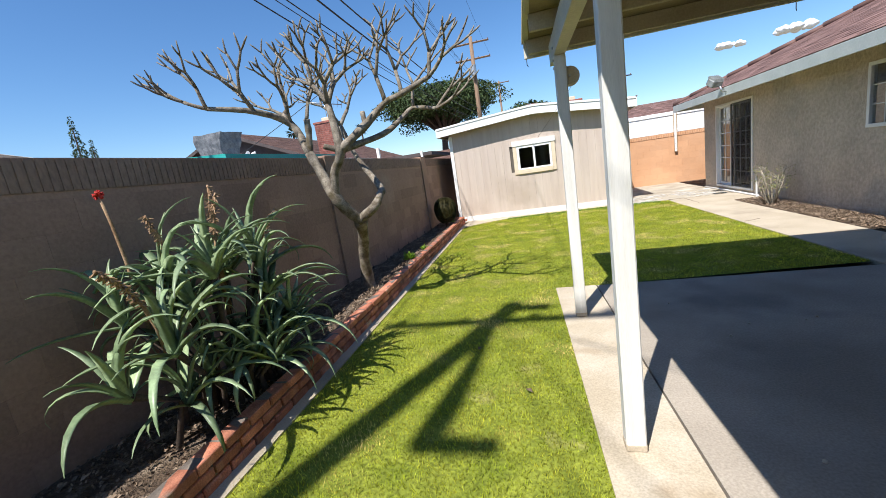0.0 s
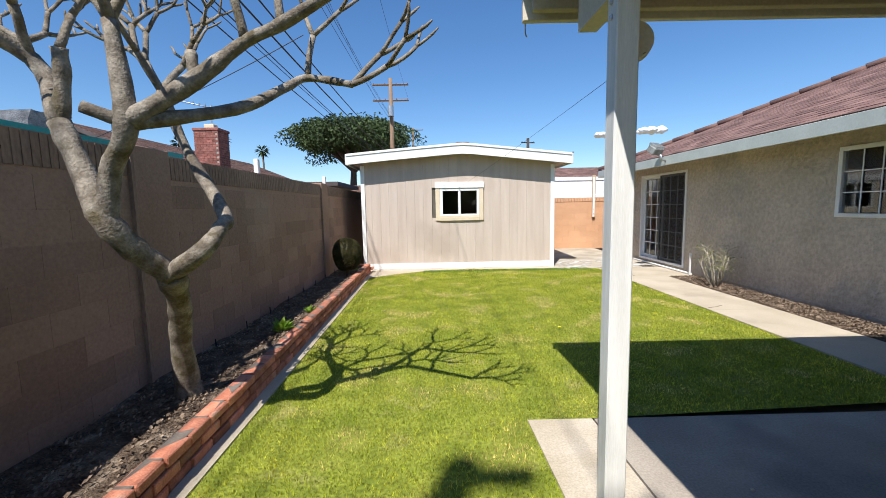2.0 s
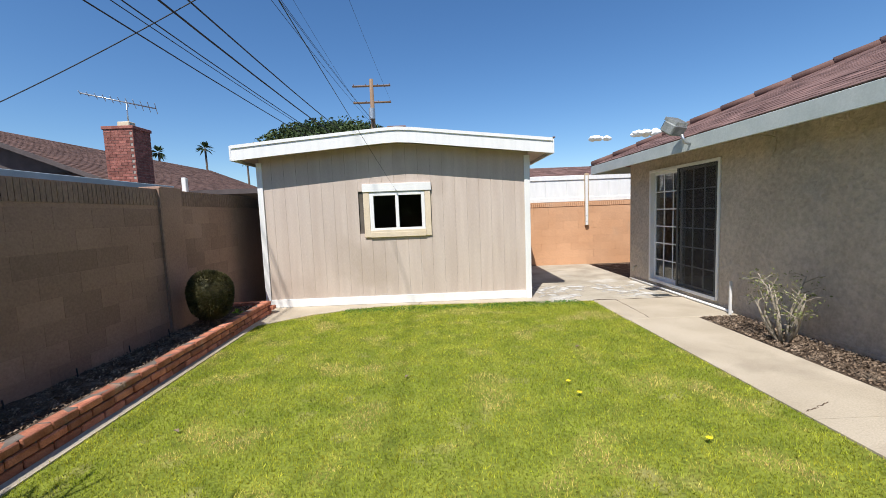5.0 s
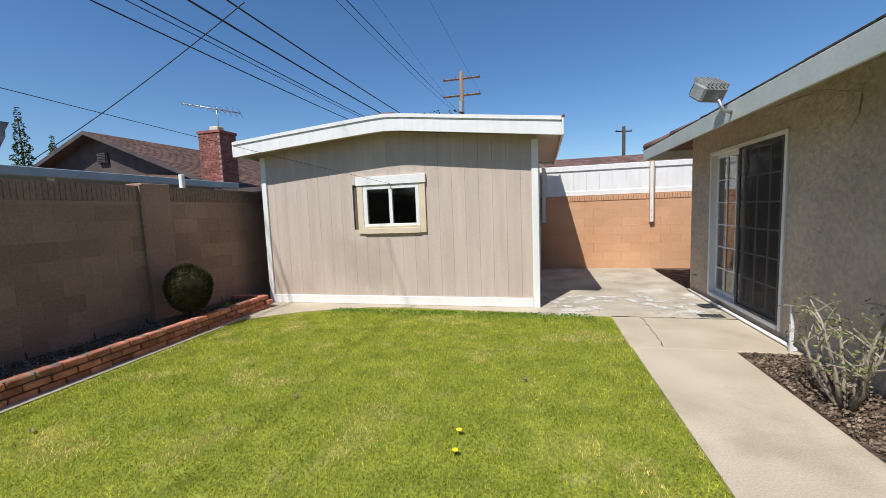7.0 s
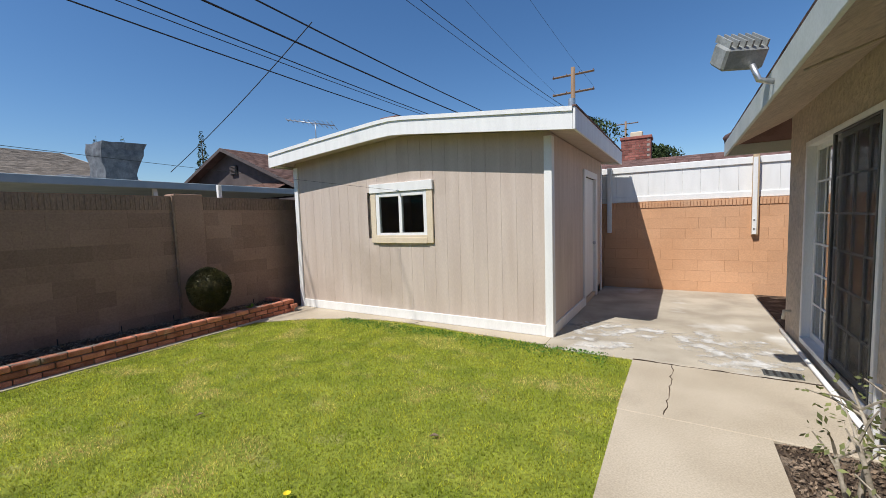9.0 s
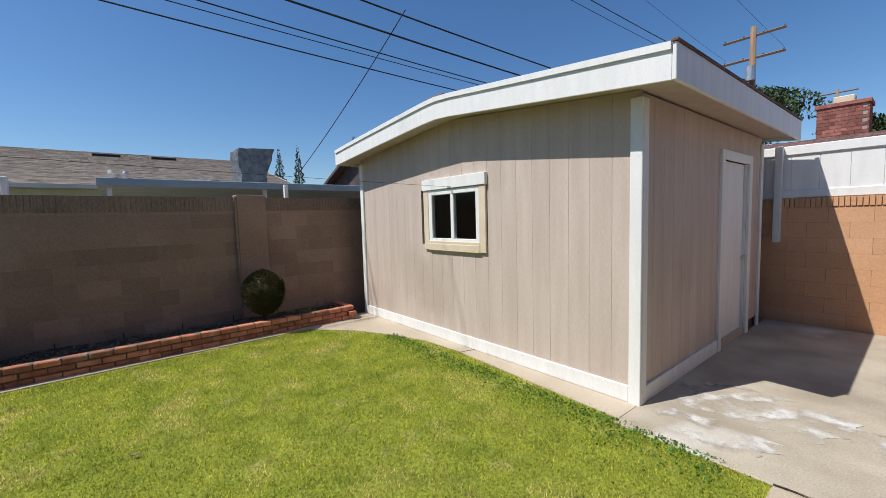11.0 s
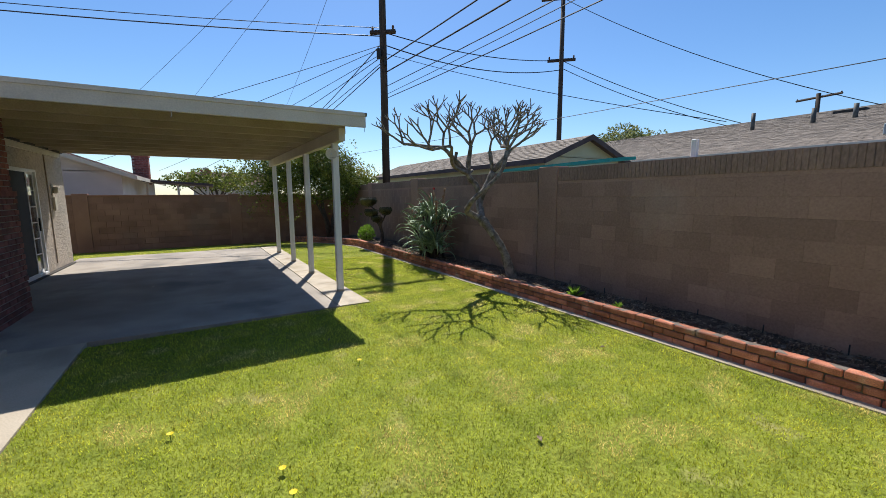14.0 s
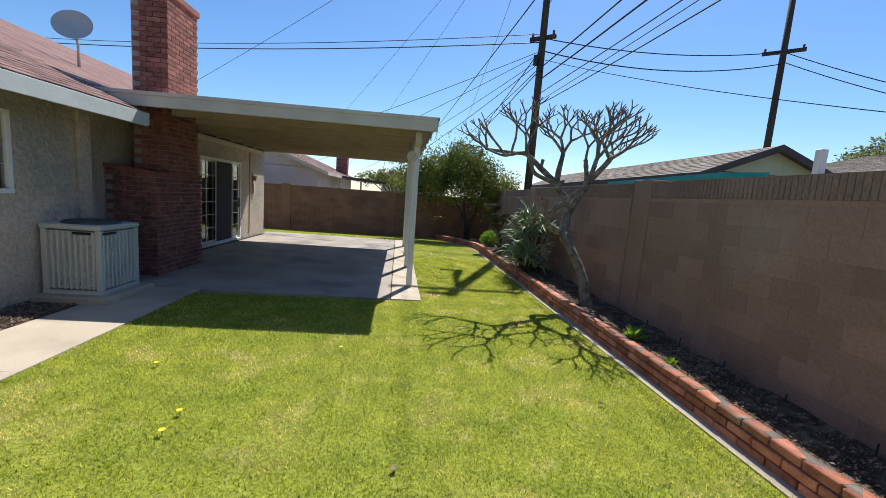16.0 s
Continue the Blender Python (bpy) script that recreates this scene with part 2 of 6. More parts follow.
def prism(bm, pts, z0, z1):
    """An upright prism over a plan outline."""
    a = [bm.verts.new((x, y, z0)) for x, y in pts]
    b = [bm.verts.new((x, y, z1)) for x, y in pts]
    bm.faces.new(list(reversed(a)))
    bm.faces.new(b)
    for i in range(len(pts)):
        j = (i + 1) % len(pts)
        bm.faces.new((a[i], a[j], b[j], b[i]))


def slab_between(bm, quad, thick):
    """A sloping plate: four top corners and a thickness downwards."""
    t = [bm.verts.new(p) for p in quad]
    u = [bm.verts.new((p[0], p[1], p[2] - thick)) for p in quad]
    bm.faces.new(t)
    bm.faces.new(list(reversed(u)))
    k = len(quad)
    for i in range(k):
        j = (i + 1) % k
        bm.faces.new((t[j], t[i], u[i], u[j]))


def tube(bm, pts, radii, seg=8, cap=True):
    pts = [Vector(p) for p in pts]
    if not isinstance(radii, (list, tuple)):
        radii = [radii] * len(pts)
    rings = []
    up = Vector((0.13, 0.27, 0.95))
    for i, p in enumerate(pts):
        d = (pts[min(i + 1, len(pts) - 1)] - pts[max(i - 1, 0)]).normalized()
        a = d.cross(up)
        if a.length < 0.1:
            a = d.cross(Vector((1, 0, 0)))
        a.normalize()
        b = d.cross(a)
        up = b.cross(d) if abs(b.cross(d).dot(d)) < 0.1 else up
        up = a.cross(d)
        rings.append([bm.verts.new(p + (a * math.cos(2 * math.pi * k / seg) + b * math.sin(2 * math.pi * k / seg)) * radii[i]) for k in range(seg)])
    for r, s in zip(rings, rings[1:]):
        for k in range(seg):
            bm.faces.new((r[k], r[(k + 1) % seg], s[(k + 1) % seg], s[k])).smooth = seg > 5
    if cap:
        bm.faces.new(list(reversed(rings[0])))
        bm.faces.new(rings[-1])


def finish(name, bm, material, smooth=False):
    me = bpy.data.meshes.new(name)
    bmesh.ops.recalc_face_normals(bm, faces=bm.faces)
    bm.to_mesh(me)
    bm.free()
    me.materials.append(material)
    if smooth:
        me.polygons.foreach_set("use_smooth", [True] * len(me.polygons))
    return me


def part(name, bm, material, parent=None, label="", smooth=False):
    ob = new(name, finish(name, bm, material, smooth))
    if parent:
        ob.parent = parent
    if label:
        ob["label"] = label
    return ob


def thing(name, label, category, at=(0, 0, 0), group="", kind=""):
    ob = new(name)
    ob.location = at
    ob.empty_display_size = 0.1
    return tagged(ob, label, category, group, kind)


def setting(name, bm, material, label="", category=""):
    return tagged(part(name, bm, material), label or name.replace("_", " "), category or name.split("_")[0], kind="structure")


def bx(*a, bevel=0.0):
    bm = bmesh.new()
    box(bm, *a, bevel=bevel)
    return bm


def raw(name, verts, faces, material, parent=None):
    """A large mesh from arrays of computed points."""
    me = bpy.data.meshes.new(name)
    me.from_pydata(verts, [], faces)
    me.materials.append(material)
    ob = new(name, me)
    if parent:
        ob.parent = parent
    return ob


def leaves(name, centres, size, material, parent, seed=1, aspect=0.5, spread=1.0):
    """Small pointed leaves, one quad each, at the given points, turned at random."""
    rng = np.random.default_rng(seed)
    c = np.array(centres)
    k = len(c)
    d = rng.normal(size=(k, 3))
    d /= np.linalg.norm(d, axis=1)[:, None]
    e = np.cross(d, rng.normal(size=(k, 3)))
    e /= np.linalg.norm(e, axis=1)[:, None]
    s = size * rng.uniform(0.6, 1.3, size=(k, 1))
    v = np.stack([c - d * s * 0.5, c + e * s * aspect * 0.5, c + d * s * 0.5, c - e * s * aspect * 0.5], 1).reshape(-1, 3)
    f = np.arange(4 * k).reshape(-1, 4)
    return raw(name, v.tolist(), f.tolist(), material, parent)


def ground_z(y):
    return 0.0 if y > -1.5 else max(-0.3, (y + 1.5) * 0.055)


# ---- ground, lawn and paving ----
bm = bmesh.new()
ys = [-900, -60, -8, -7, -1.5, 4, 20, 80, 1500]
xs = [-1200, -40, 0, 40, 1200]
gv = [[bm.verts.new((x, y, ground_z(y) - 0.06)) for x in xs] for y in ys]
for j in range(len(ys) - 1):
    for i in range(len(xs) - 1):
        bm.faces.new((gv[j][i], gv[j][i + 1], gv[j + 1][i + 1], gv[j + 1][i]))
setting("ground", bm, GROUND, "bare dry ground reaching the horizon", "ground")


def planter_x(y):
    """The front face of the brick edging."""
    if y > -2:
        return -1.55 - (y - 1.5) * 0.0285
    return -1.45 + 0.085 * (-2 - y) ** 1.6


NORTH = [(planter_x(-1.5) + 0.09, -1.5), (0.635, -1.5), (0.39, 4.72), (3.5, 4.9), (3.42, 11.17), (2.79, 11.27), (0.5, 11.4), (-0.05, 11.37), (-0.6, 11.2), (-1.12, 10.95), (-1.72, 10.45), (planter_x(6) + 0.09, 6), (planter_x(2) + 0.09, 2)]
SOUTH = [(planter_x(-7) + 0.09, -7), (8.5, -7), (8.5, -2.9), (0.69, -2.9), (0.635, -1.5), (planter_x(-1.5) + 0.09, -1.5), (planter_x(-3) + 0.09, -3), (planter_x(-5) + 0.09, -5)]
bm = bmesh.new()
bm.faces.new([bm.verts.new((x, y, 0.0)) for x, y in NORTH])
bm.faces.new([bm.verts.new((x, y, ground_z(y))) for x, y in SOUTH])
bmesh.ops.triangulate(bm, faces=bm.faces)
lawn = setting("lawn", bm, LAWN, "short mown green lawn with yellowed patches", "lawn")


def inside(px, py, poly):
    res = np.zeros(len(px), bool)
    k = len(poly)
    for i in range(k):
        (x0, y0), (x1, y1) = poly[i], poly[(i + 1) % k]
        cross = ((y0 > py) != (y1 > py)) & (px < (x1 - x0) * (py - y0) / (y1 - y0 + 1e-12) + x0)
        res ^= cross
    return res


def grass(count, x0, x1, y0, y1, polys, height, width, seed):
    rng = np.random.default_rng(seed)
    px, py = rng.uniform(x0, x1, count), rng.uniform(y0, y1, count)
    keep = np.zeros(count, bool)
    for q in polys:
        keep |= inside(px, py, q)
    px, py = px[keep], py[keep]
    k = len(px)
    pz = np.where(py > -1.5, 0.0, np.maximum(-0.3, (py + 1.5) * 0.055))
    a = rng.uniform(0, 2 * math.pi, k)
    h = height * rng.uniform(0.35, 1.35, k)
    w = width * rng.uniform(0.6, 1.2, k)
    lean = rng.uniform(0.2, 1.0, k) * h
    b = a + rng.uniform(-1, 1, k)
    base = np.stack([px, py, pz], 1)
    side = np.stack([np.cos(a), np.sin(a), np.zeros(k)], 1) * w[:, None] / 2
    tip = base + np.stack([-np.sin(b) * lean, np.cos(b) * lean, h], 1)
    v = np.stack([base - side, base + side, tip], 1).reshape(-1, 3)
    return v, np.arange(3 * k).reshape(-1, 3)


def grass_object(name, *a):
    v, f = grass(*a)
    me = bpy.data.meshes.new(name)
    me.vertices.add(len(v))
    me.vertices.foreach_set("co", v.ravel())
    me.loops.add(f.size)
    me.loops.foreach_set("vertex_index", f.ravel())
    me.polygons.add(len(f))
    me.polygons.foreach_set("loop_start", np.arange(0, f.size, 3))
    me.polygons.foreach_set("loop_total", np.full(len(f), 3))
    me.update(calc_edges=True)
    me.materials.append(BLADE)
    return tagged(new(name, me), "short green grass blades of the lawn", "grass", kind="stuff")


grass_object("grass", 420000, -1.9, 3.6, 0.4, 11.5, [NORTH], 0.021, 0.0055, 3)
grass_object("grass", 90000, -1.9, 8.5, -7, 0.4, [NORTH, SOUTH], 0.02, 0.01, 4)

# patio slab, its edge strip, walkway and back concrete
bm = bmesh.new()
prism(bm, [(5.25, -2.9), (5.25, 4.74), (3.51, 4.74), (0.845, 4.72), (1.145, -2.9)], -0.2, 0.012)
setting("patio_slab", bm, SLABM, "grey concrete patio slab, coloured darker for the shade under the cover", "pavement")
bm = bmesh.new()
prism(bm, [(0.39, 4.72), (0.69, -2.9), (1.13, -2.9), (0.83, 4.72)], -0.2, 0.014)
edge = setting("patio_edge", bm, EDGE, "weathered pale concrete strip edging the patio", "pavement")
walk_root = thing("walkway", "pale concrete walkway in panels beside the house", "pavement", kind="structure")
for y0, y1 in ((4.735, 7.403), (7.407, 9.988)):
    bm = bmesh.new()
    prism(bm, [(3.52 if y0 < 5 else 3.47, y0), (4.35, y0), (4.35, y1), (3.47 if y0 < 5 else 3.43, y1)], -0.2, 0.012)
    part("walkway_panel", bm, CONC, walk_root)
part("walkway_panel", bx(3.42, 4.93, 9.995, 11.16, -0.2, 0.012, bevel=0.008), CONC, walk_root)
part("walkway_panel", bx(2.49, 4.93, 11.175, 15.4, -0.2, 0.012, bevel=0.008), CONCP, walk_root)
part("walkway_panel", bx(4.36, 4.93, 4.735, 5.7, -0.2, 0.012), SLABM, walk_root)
bm = bmesh.new()
prism(bm, [(-1.75, 10.4), (-1.12, 10.93), (-0.6, 11.18), (-0.05, 11.35), (0.5, 11.38), (2.49, 11.25), (2.49, 11.6), (-2.05, 11.6), (-2.05, 11.25), (-1.9, 11.25)], -0.1, 0.01)
setting("shed_apron", bm, CONC, "narrow concrete strip along the shed", "pavement")
bm = bmesh.new()
for i in range(34):
    y0 = -6 + i * 0.5
    if y0 > 10.9:
        break
    a, b = planter_x(y0), planter_x(y0 + 0.5)
    g0, g1 = ground_z(y0), ground_z(y0 + 0.5)
    slab_between(bm, [(a, y0, 0.012 + g0), (a + 0.1, y0, 0.012 + g0), (b + 0.1, y0 + 0.5, 0.012 + g1), (b, y0 + 0.5, 0.012 + g1)], 0.1)
setting("mow_strip", bm, CONC, "narrow grey concrete mowing strip", "kerb")
# cracks, crossing joint, drain
crack = thing("pavement_crack", "dark irregular crack across the concrete walkway", "crack", kind="structure")
rc = random.Random(5)
for (xa, ya), (xb, yb) in (((3.42, 11.167), (4.9, 11.167)), ((3.78, 11.15), (3.74, 10.05)), ((3.5, 7.5), (3.78, 7.62)), ((0.55, 11.36), (0.62, 11.58))):
    bm = bmesh.new()
    n = 18
    pts = [(xa + (xb - xa) * i / n + rc.uniform(-0.012, 0.012), ya + (yb - ya) * i / n + rc.uniform(-0.012, 0.012), 0.012) for i in range(n + 1)]
    tube(bm, pts, [rc.uniform(0.002, 0.006) for _ in pts], 4)
    part("crack_line", bm, SOIL, crack)
lb = LIME.node_tree.nodes.new("ShaderNodeTexNoise")
lb.inputs["Scale"].default_value, lb.inputs["Detail"].default_value = 5.0, 8
lg = LIME.node_tree.nodes.new("ShaderNodeNewGeometry")
lr = LIME.node_tree.nodes.new("ShaderNodeValToRGB")
lr.color_ramp.elements[0].position, lr.color_ramp.elements[1].position = 0.44, 0.6
lr.color_ramp.elements[1].color = (0.85, 0.85, 0.85, 1)
LIME.node_tree.links.new(lg.outputs["Position"], lb.inputs["Vector"])
LIME.node_tree.links.new(lb.outputs["Fac"], lr.inputs[0])
LIME.node_tree.links.new(lr.outputs[0], LIME.node_tree.nodes["Principled BSDF"].inputs["Alpha"])
for i, (cx, cy, rx, ry) in enumerate(((3.15, 12.15, 0.55, 0.36), (4.2, 12.05, 0.55, 0.36), (4.4, 11.5, 0.4, 0.2), (3.0, 11.55, 0.4, 0.2))):
    bm = bmesh.new()
    prism(bm, [(cx + rx * math.cos(k * 0.157) * (1 + 0.6 * noise.noise(Vector((math.cos(k * 0.157) * 2 + 3 * i, math.sin(k * 0.157) * 2, 1)))),
                cy + ry * math.sin(k * 0.157) * (1 + 0.6 * noise.noise(Vector((math.cos(k * 0.157) * 2 + 3 * i, math.sin(k * 0.157) * 2, 5))))) for k in range(40)], 0.010, 0.0162 + 0.001 * i)
    part("lime_stain", bm, LIME, walk_root, "white chalky stain on the concrete")
drain = thing("floor_drain", "small dark metal floor drain grate in the concrete", "drain", (4.62, 11.3, 0.012))
part("grate", bx(-0.14, 0.14, -0.07, 0.07, 0, 0.008, bevel=0.002), ACDARK, drain)
for i in range(5):
    part("slat", bx(-0.12 + i * 0.055, -0.10 + i * 0.055, -0.06, 0.06, 0.008, 0.012), BLACK, drain)
# soil beds
bm = bmesh.new()
rs = random.Random(11)
N = 60
rows = []
for i in range(N + 1):
    y = -6.9 + i * (18.1 / N)
    fx = planter_x(y) - 0.1
    g = ground_z(y)
    rows.append([bm.verts.new((-2.8 + (fx + 2.8) * k / 6, y, 0.155 + g + rs.uniform(-0.03, 0.025))) for k in range(7)])
for r, s in zip(rows, rows[1:]):
    for k in range(6):
        bm.faces.new((r[k], r[k + 1], s[k + 1], s[k]))
setting("planter_soil", bm, SOIL, "dark mulched soil in the raised bed", "soil")
bm = bmesh.new()
rows = []
for i in range(25):
    y = 5.7 + i * 4.28 / 24
    rows.append([bm.verts.new((4.352 + 0.578 * k / 4, y, 0.0 + rs.uniform(-0.015, 0.02))) for k in range(5)])
for r, s in zip(rows, rows[1:]):
    for k in range(4):
        bm.faces.new((r[k], r[k + 1], s[k + 1], s[k]))
setting("house_bed_soil", bm, SOIL, "bare mulched bed along the house", "soil")
setting("side_yard_dirt", bx(4.94, 9, 13.05, 15.4, -0.1, 0.005), SOIL, "dark bare dirt behind the house", "soil")


def chips(name, count, fn, seed):
    rng = np.random.default_rng(seed)
    v, f = [], []
    for i in range(count):
        x, y, z = fn(rng)
        a, s = rng.uniform(0, 6.28), rng.uniform(0.005, 0.019)
        t = rng.uniform(-0.4, 0.4)
        dx, dy = math.cos(a) * s, math.sin(a) * s
        k = len(v)
        v += [(x - dx, y - dy, z), (x + dy * 0.4, y - dx * 0.4, z + t * s), (x + dx, y + dy, z + 0.01), (x - dy * 0.4, y + dx * 0.4, z + 0.012)]
        f.append((k, k + 1, k + 2, k + 3))
    return tagged(raw(name, v, f, MULCH), "scattered brown wood chips and dry leaves on soil", "mulch", kind="stuff")


def bed_point(r):
    y = r.uniform(-1, 11.1)
    return r.uniform(-2.42, planter_x(y) - 0.12), y, 0.165


chips("mulch", 9000, bed_point, 5)
chips("mulch", 6500, lambda r: (r.uniform(4.37, 4.92), r.uniform(5.72, 9.95), 0.018), 6)


# ---- boundary walls ----
def block_mesh(w, d, h, material, name="block", bev=0.004):
    return finish(name, bx(-d / 2, d / 2, -w / 2, w / 2, -h / 2, h / 2, bevel=bev), material)


def bend_x(y):
    return -2.45 if y > 0.2 else -2.45 + (y - 0.2) * 0.049


west = thing("wall_west", "tall brown painted concrete block boundary wall with fluted top course", "wall", kind="structure")
bm = bmesh.new()
prism(bm, [(-2.452, 15.4), (-2.452, 0.2), (bend_x(-7) - 0.002, -7.0), (bend_x(-7) - 0.2, -7.0), (-2.65, 0.2), (-2.65, 15.4)], -0.4, 1.93)
part("wall_core", bm, WALLP, west)
CH = 0.2
full = block_mesh(0.3985, 0.014, CH - 0.0015, WALLP, bev=0.0012)
far_v = bmesh.new()
for r in range(8):
    z = 0.10 + CH * (r + 0.5) + 0.0
    y = 15.2 - (0.2 if r % 2 else 0.0)
    while y > -6.8:
        if 1.0 < y < 11.6 and z > 0.15:
            ob = new("block", full)
            ob.location = (-2.457, y, z)
            ob.parent = west
        elif y <= 1.0:
            xx = bend_x(y)
            box(far_v, xx - 0.02, xx + 0.003, y - 0.1985, y + 0.1985, z - 0.0985, z + 0.0985)
        y -= 0.4
o = part("block_field", far_v, WALLP, west)
o["kind"] = "stuff"
# fluted course: upright ribs
bm = bmesh.new()
y = 15.3
while y > -6.9:
    xx = bend_x(y)
    box(bm, xx - 0.03, xx + 0.006, y - 0.022, y + 0.022, 1.745, 1.935)
    y -= 0.052
ribs = part("fluted_course", bm, RIB, west)
ribs["kind"] = "stuff"
bm = bmesh.new()
box(bm, -2.63, -2.449, 0.2, 15.3, 1.74, 1.94)
part("course_back", bm, RIB, west)
for yc in (9.97, 5.32, 0.4, -3.6):
    xx = bend_x(yc)
    part("pilaster", bx(xx - 0.24, xx + 0.022, yc - 0.2, yc + 0.2, -0.3, 1.975, bevel=0.006), WALLP, west)
    part("pilaster_seam", bx(xx - 0.02, xx + 0.03, yc - 0.232, yc - 0.203, 0.0, 1.95), RIB, west)
south = thing("wall_south", "reddish brown concrete block wall at the end of the lawn, its shade side coloured darker", "wall", kind="structure")
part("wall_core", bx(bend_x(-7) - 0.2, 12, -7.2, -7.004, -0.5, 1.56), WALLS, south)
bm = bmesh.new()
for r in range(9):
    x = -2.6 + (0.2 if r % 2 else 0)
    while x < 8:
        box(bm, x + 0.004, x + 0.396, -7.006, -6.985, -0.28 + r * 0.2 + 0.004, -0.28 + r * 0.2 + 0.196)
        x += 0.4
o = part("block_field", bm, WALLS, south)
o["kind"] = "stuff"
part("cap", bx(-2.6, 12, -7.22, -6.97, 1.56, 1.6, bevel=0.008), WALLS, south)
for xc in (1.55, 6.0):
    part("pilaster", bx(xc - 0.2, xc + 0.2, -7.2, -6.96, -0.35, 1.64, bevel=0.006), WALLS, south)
north = thing("wall_north", "orange tan painted block wall with vinyl panels above", "wall", kind="structure")
part("wall_core", bx(-3, 12, 15.42, 15.6, -0.3, 1.68), WALLN, north)
nb = finish("block", bx(-0.1992, 0.1992, -0.007, 0.007, -0.097, 0.097, bevel=0.0012), WALLN)
for r in range(8):
    for i in range(18):
        ob = new("block", nb)
        ob.location = (1.9 + i * 0.4 + (0.2 if r % 2 else 0), 15.415, 0.1 + r * 0.195)
        ob.parent = north
bm = bmesh.new()
x = 2.0
while x < 9:
    box(bm, x, x + 0.042, 15.395, 15.43, 1.57, 1.685)
    x += 0.052
o = part("fluted_course", bm, WALLN, north)
o["kind"] = "stuff"
fence = thing("vinyl_fence", "white vinyl fence panels fixed above the block wall", "fence", (0, 0, 0))
for i in range(26):
    part("fence_board", bx(1.6 + i * 0.28, 1.878 + i * 0.28, 15.45, 15.475, 1.68, 2.3, bevel=0.004), WHITE, fence)
part("bottom_rail", bx(1.6, 8.9, 15.43, 15.49, 1.69, 1.8, bevel=0.008), WHITE, fence)
part("top_rail", bx(1.6, 8.9, 15.425, 15.495, 2.26, 2.38, bevel=0.008), WHITE, fence)
part("fence_post", bx(4.86, 4.95, 15.33, 15.405, 1.05, 2.42, bevel=0.004), WOODB, fence, "bare wooden post, one face painted white")
part("post_face", bx(4.862, 4.925, 15.322, 15.332, 1.06, 2.36), WHITE, fence)
for z in (1.15, 1.3):
    part("bolt", bx(4.88, 4.9, 15.31, 15.325, z, z + 0.02), STEEL, fence)
part("fence_post", bx(2.56, 2.64, 15.34, 15.41, 1.1, 2.38, bevel=0.004), WHITE, fence)

# brick edging of the planter
planter = thing("brick_planter_edging", "low red brick edging wall of the raised bed", "planter", kind="structure")
bm = bmesh.new()
for i in range(36):
    y0 = -6.8 + i * 0.5
    y1 = min(y0 + 0.5, 11.23)
    a, b = planter_x(y0), planter_x(y1)
    g0, g1 = ground_z(y0), ground_z(y1)
    slab_between(bm, [(a - 0.105, y0, 0.205 + g0), (a - 0.018, y0, 0.205 + g0), (b - 0.018, y1, 0.205 + g1), (b - 0.105, y1, 0.205 + g1)], 0.3)
part("mortar_bed", bm, MORTARD, planter)
br = [finish("brick", bx(-0.055 - 0.004 * k, 0.055, -0.1, 0.1, -0.0295, 0.0295, bevel=0.005 + 0.002 * k), BRICK) for k in range(3)]
rb = random.Random(7)
for c in range(3):
    y = 11.13 - (0.105 if c % 2 else 0)
    while y > -6.7:
        ob = new("brick", br[rb.randrange(3)])
        ob.matrix_basis = pose(planter_x(y) - 0.052 + rb.uniform(-0.004, 0.006), y, 0.035 + c * 0.0705 + ground_z(y), rb.uniform(-1, 1), rb.uniform(-1.5, 1.5), math.degrees(math.atan(0.0285)) + rb.uniform(-1.2, 1.2))
        ob.parent = planter
        y -= 0.2105
for c in range(3):
    for i in range(3):
        ob = new("brick", br[i])
        ob.matrix_basis = pose(-1.95 - i * 0.21 + (0.1 if c % 2 else 0), 11.19, 0.035 + c * 0.0705, 0, 0, 90 + rb.uniform(-1, 1))
        ob.parent = planter


# ---- shed ----
def roof_under(x):
    """Underside of the shed roof at x."""
    return 2.66 - (0.33 - x) * 0.073 if x < 0.33 else 2.66 - (x - 0.33) * 0.104


shed = thing("shed", "beige plank-sided garden shed with white trim", "shed")
front = []
x = -2.0
while x < 2.48:
    x1 = min(x + 0.203, 2.49)
    if x1 - 0.003 <= -0.2 or x + 0.003 >= 0.75:
        spans = [(0.14, None)]
    else:
        spans = [(0.14, 1.22), (1.93, None)]
    for lo, hi in spans:
        bm = bmesh.new()
        a, b = x + 0.001, x1 - 0.001
        za, zb = (roof_under(a) + 0.05, roof_under(b) + 0.05) if hi is None else (hi, hi)
        v = [bm.verts.new(p) for p in ((a, 11.57, lo), (b, 11.57, lo), (b, 11.57, zb), (a, 11.57, za), (a, 11.6, lo), (b, 11.6, lo), (b, 11.6, zb), (a, 11.6, za))]
        for q in ((0, 1, 2, 3), (7, 6, 5, 4), (0, 4, 5, 1), (1, 5, 6, 2), (2, 6, 7, 3), (3, 7, 4, 0)):
            bm.faces.new([v[i] for i in q])
        part("siding_board", bm, SIDING, shed)
    x = x1
y = 11.6
while y < 14.98:
    y1 = min(y + 0.203, 15.0)
    if y < 13.4 < y1:
        y1 = 13.4
    if y1 <= 13.41 or y >= 14.45:
        part("siding_board", bx(2.46, 2.49, y + 0.0015, y1 - 0.0015, 0.14, 2.47), SIDING, shed)
    else:
        part("siding_board", bx(2.46, 2.49, y + 0.0015, y1 - 0.0015, 2.15, 2.47), SIDING, shed)
    y = y1
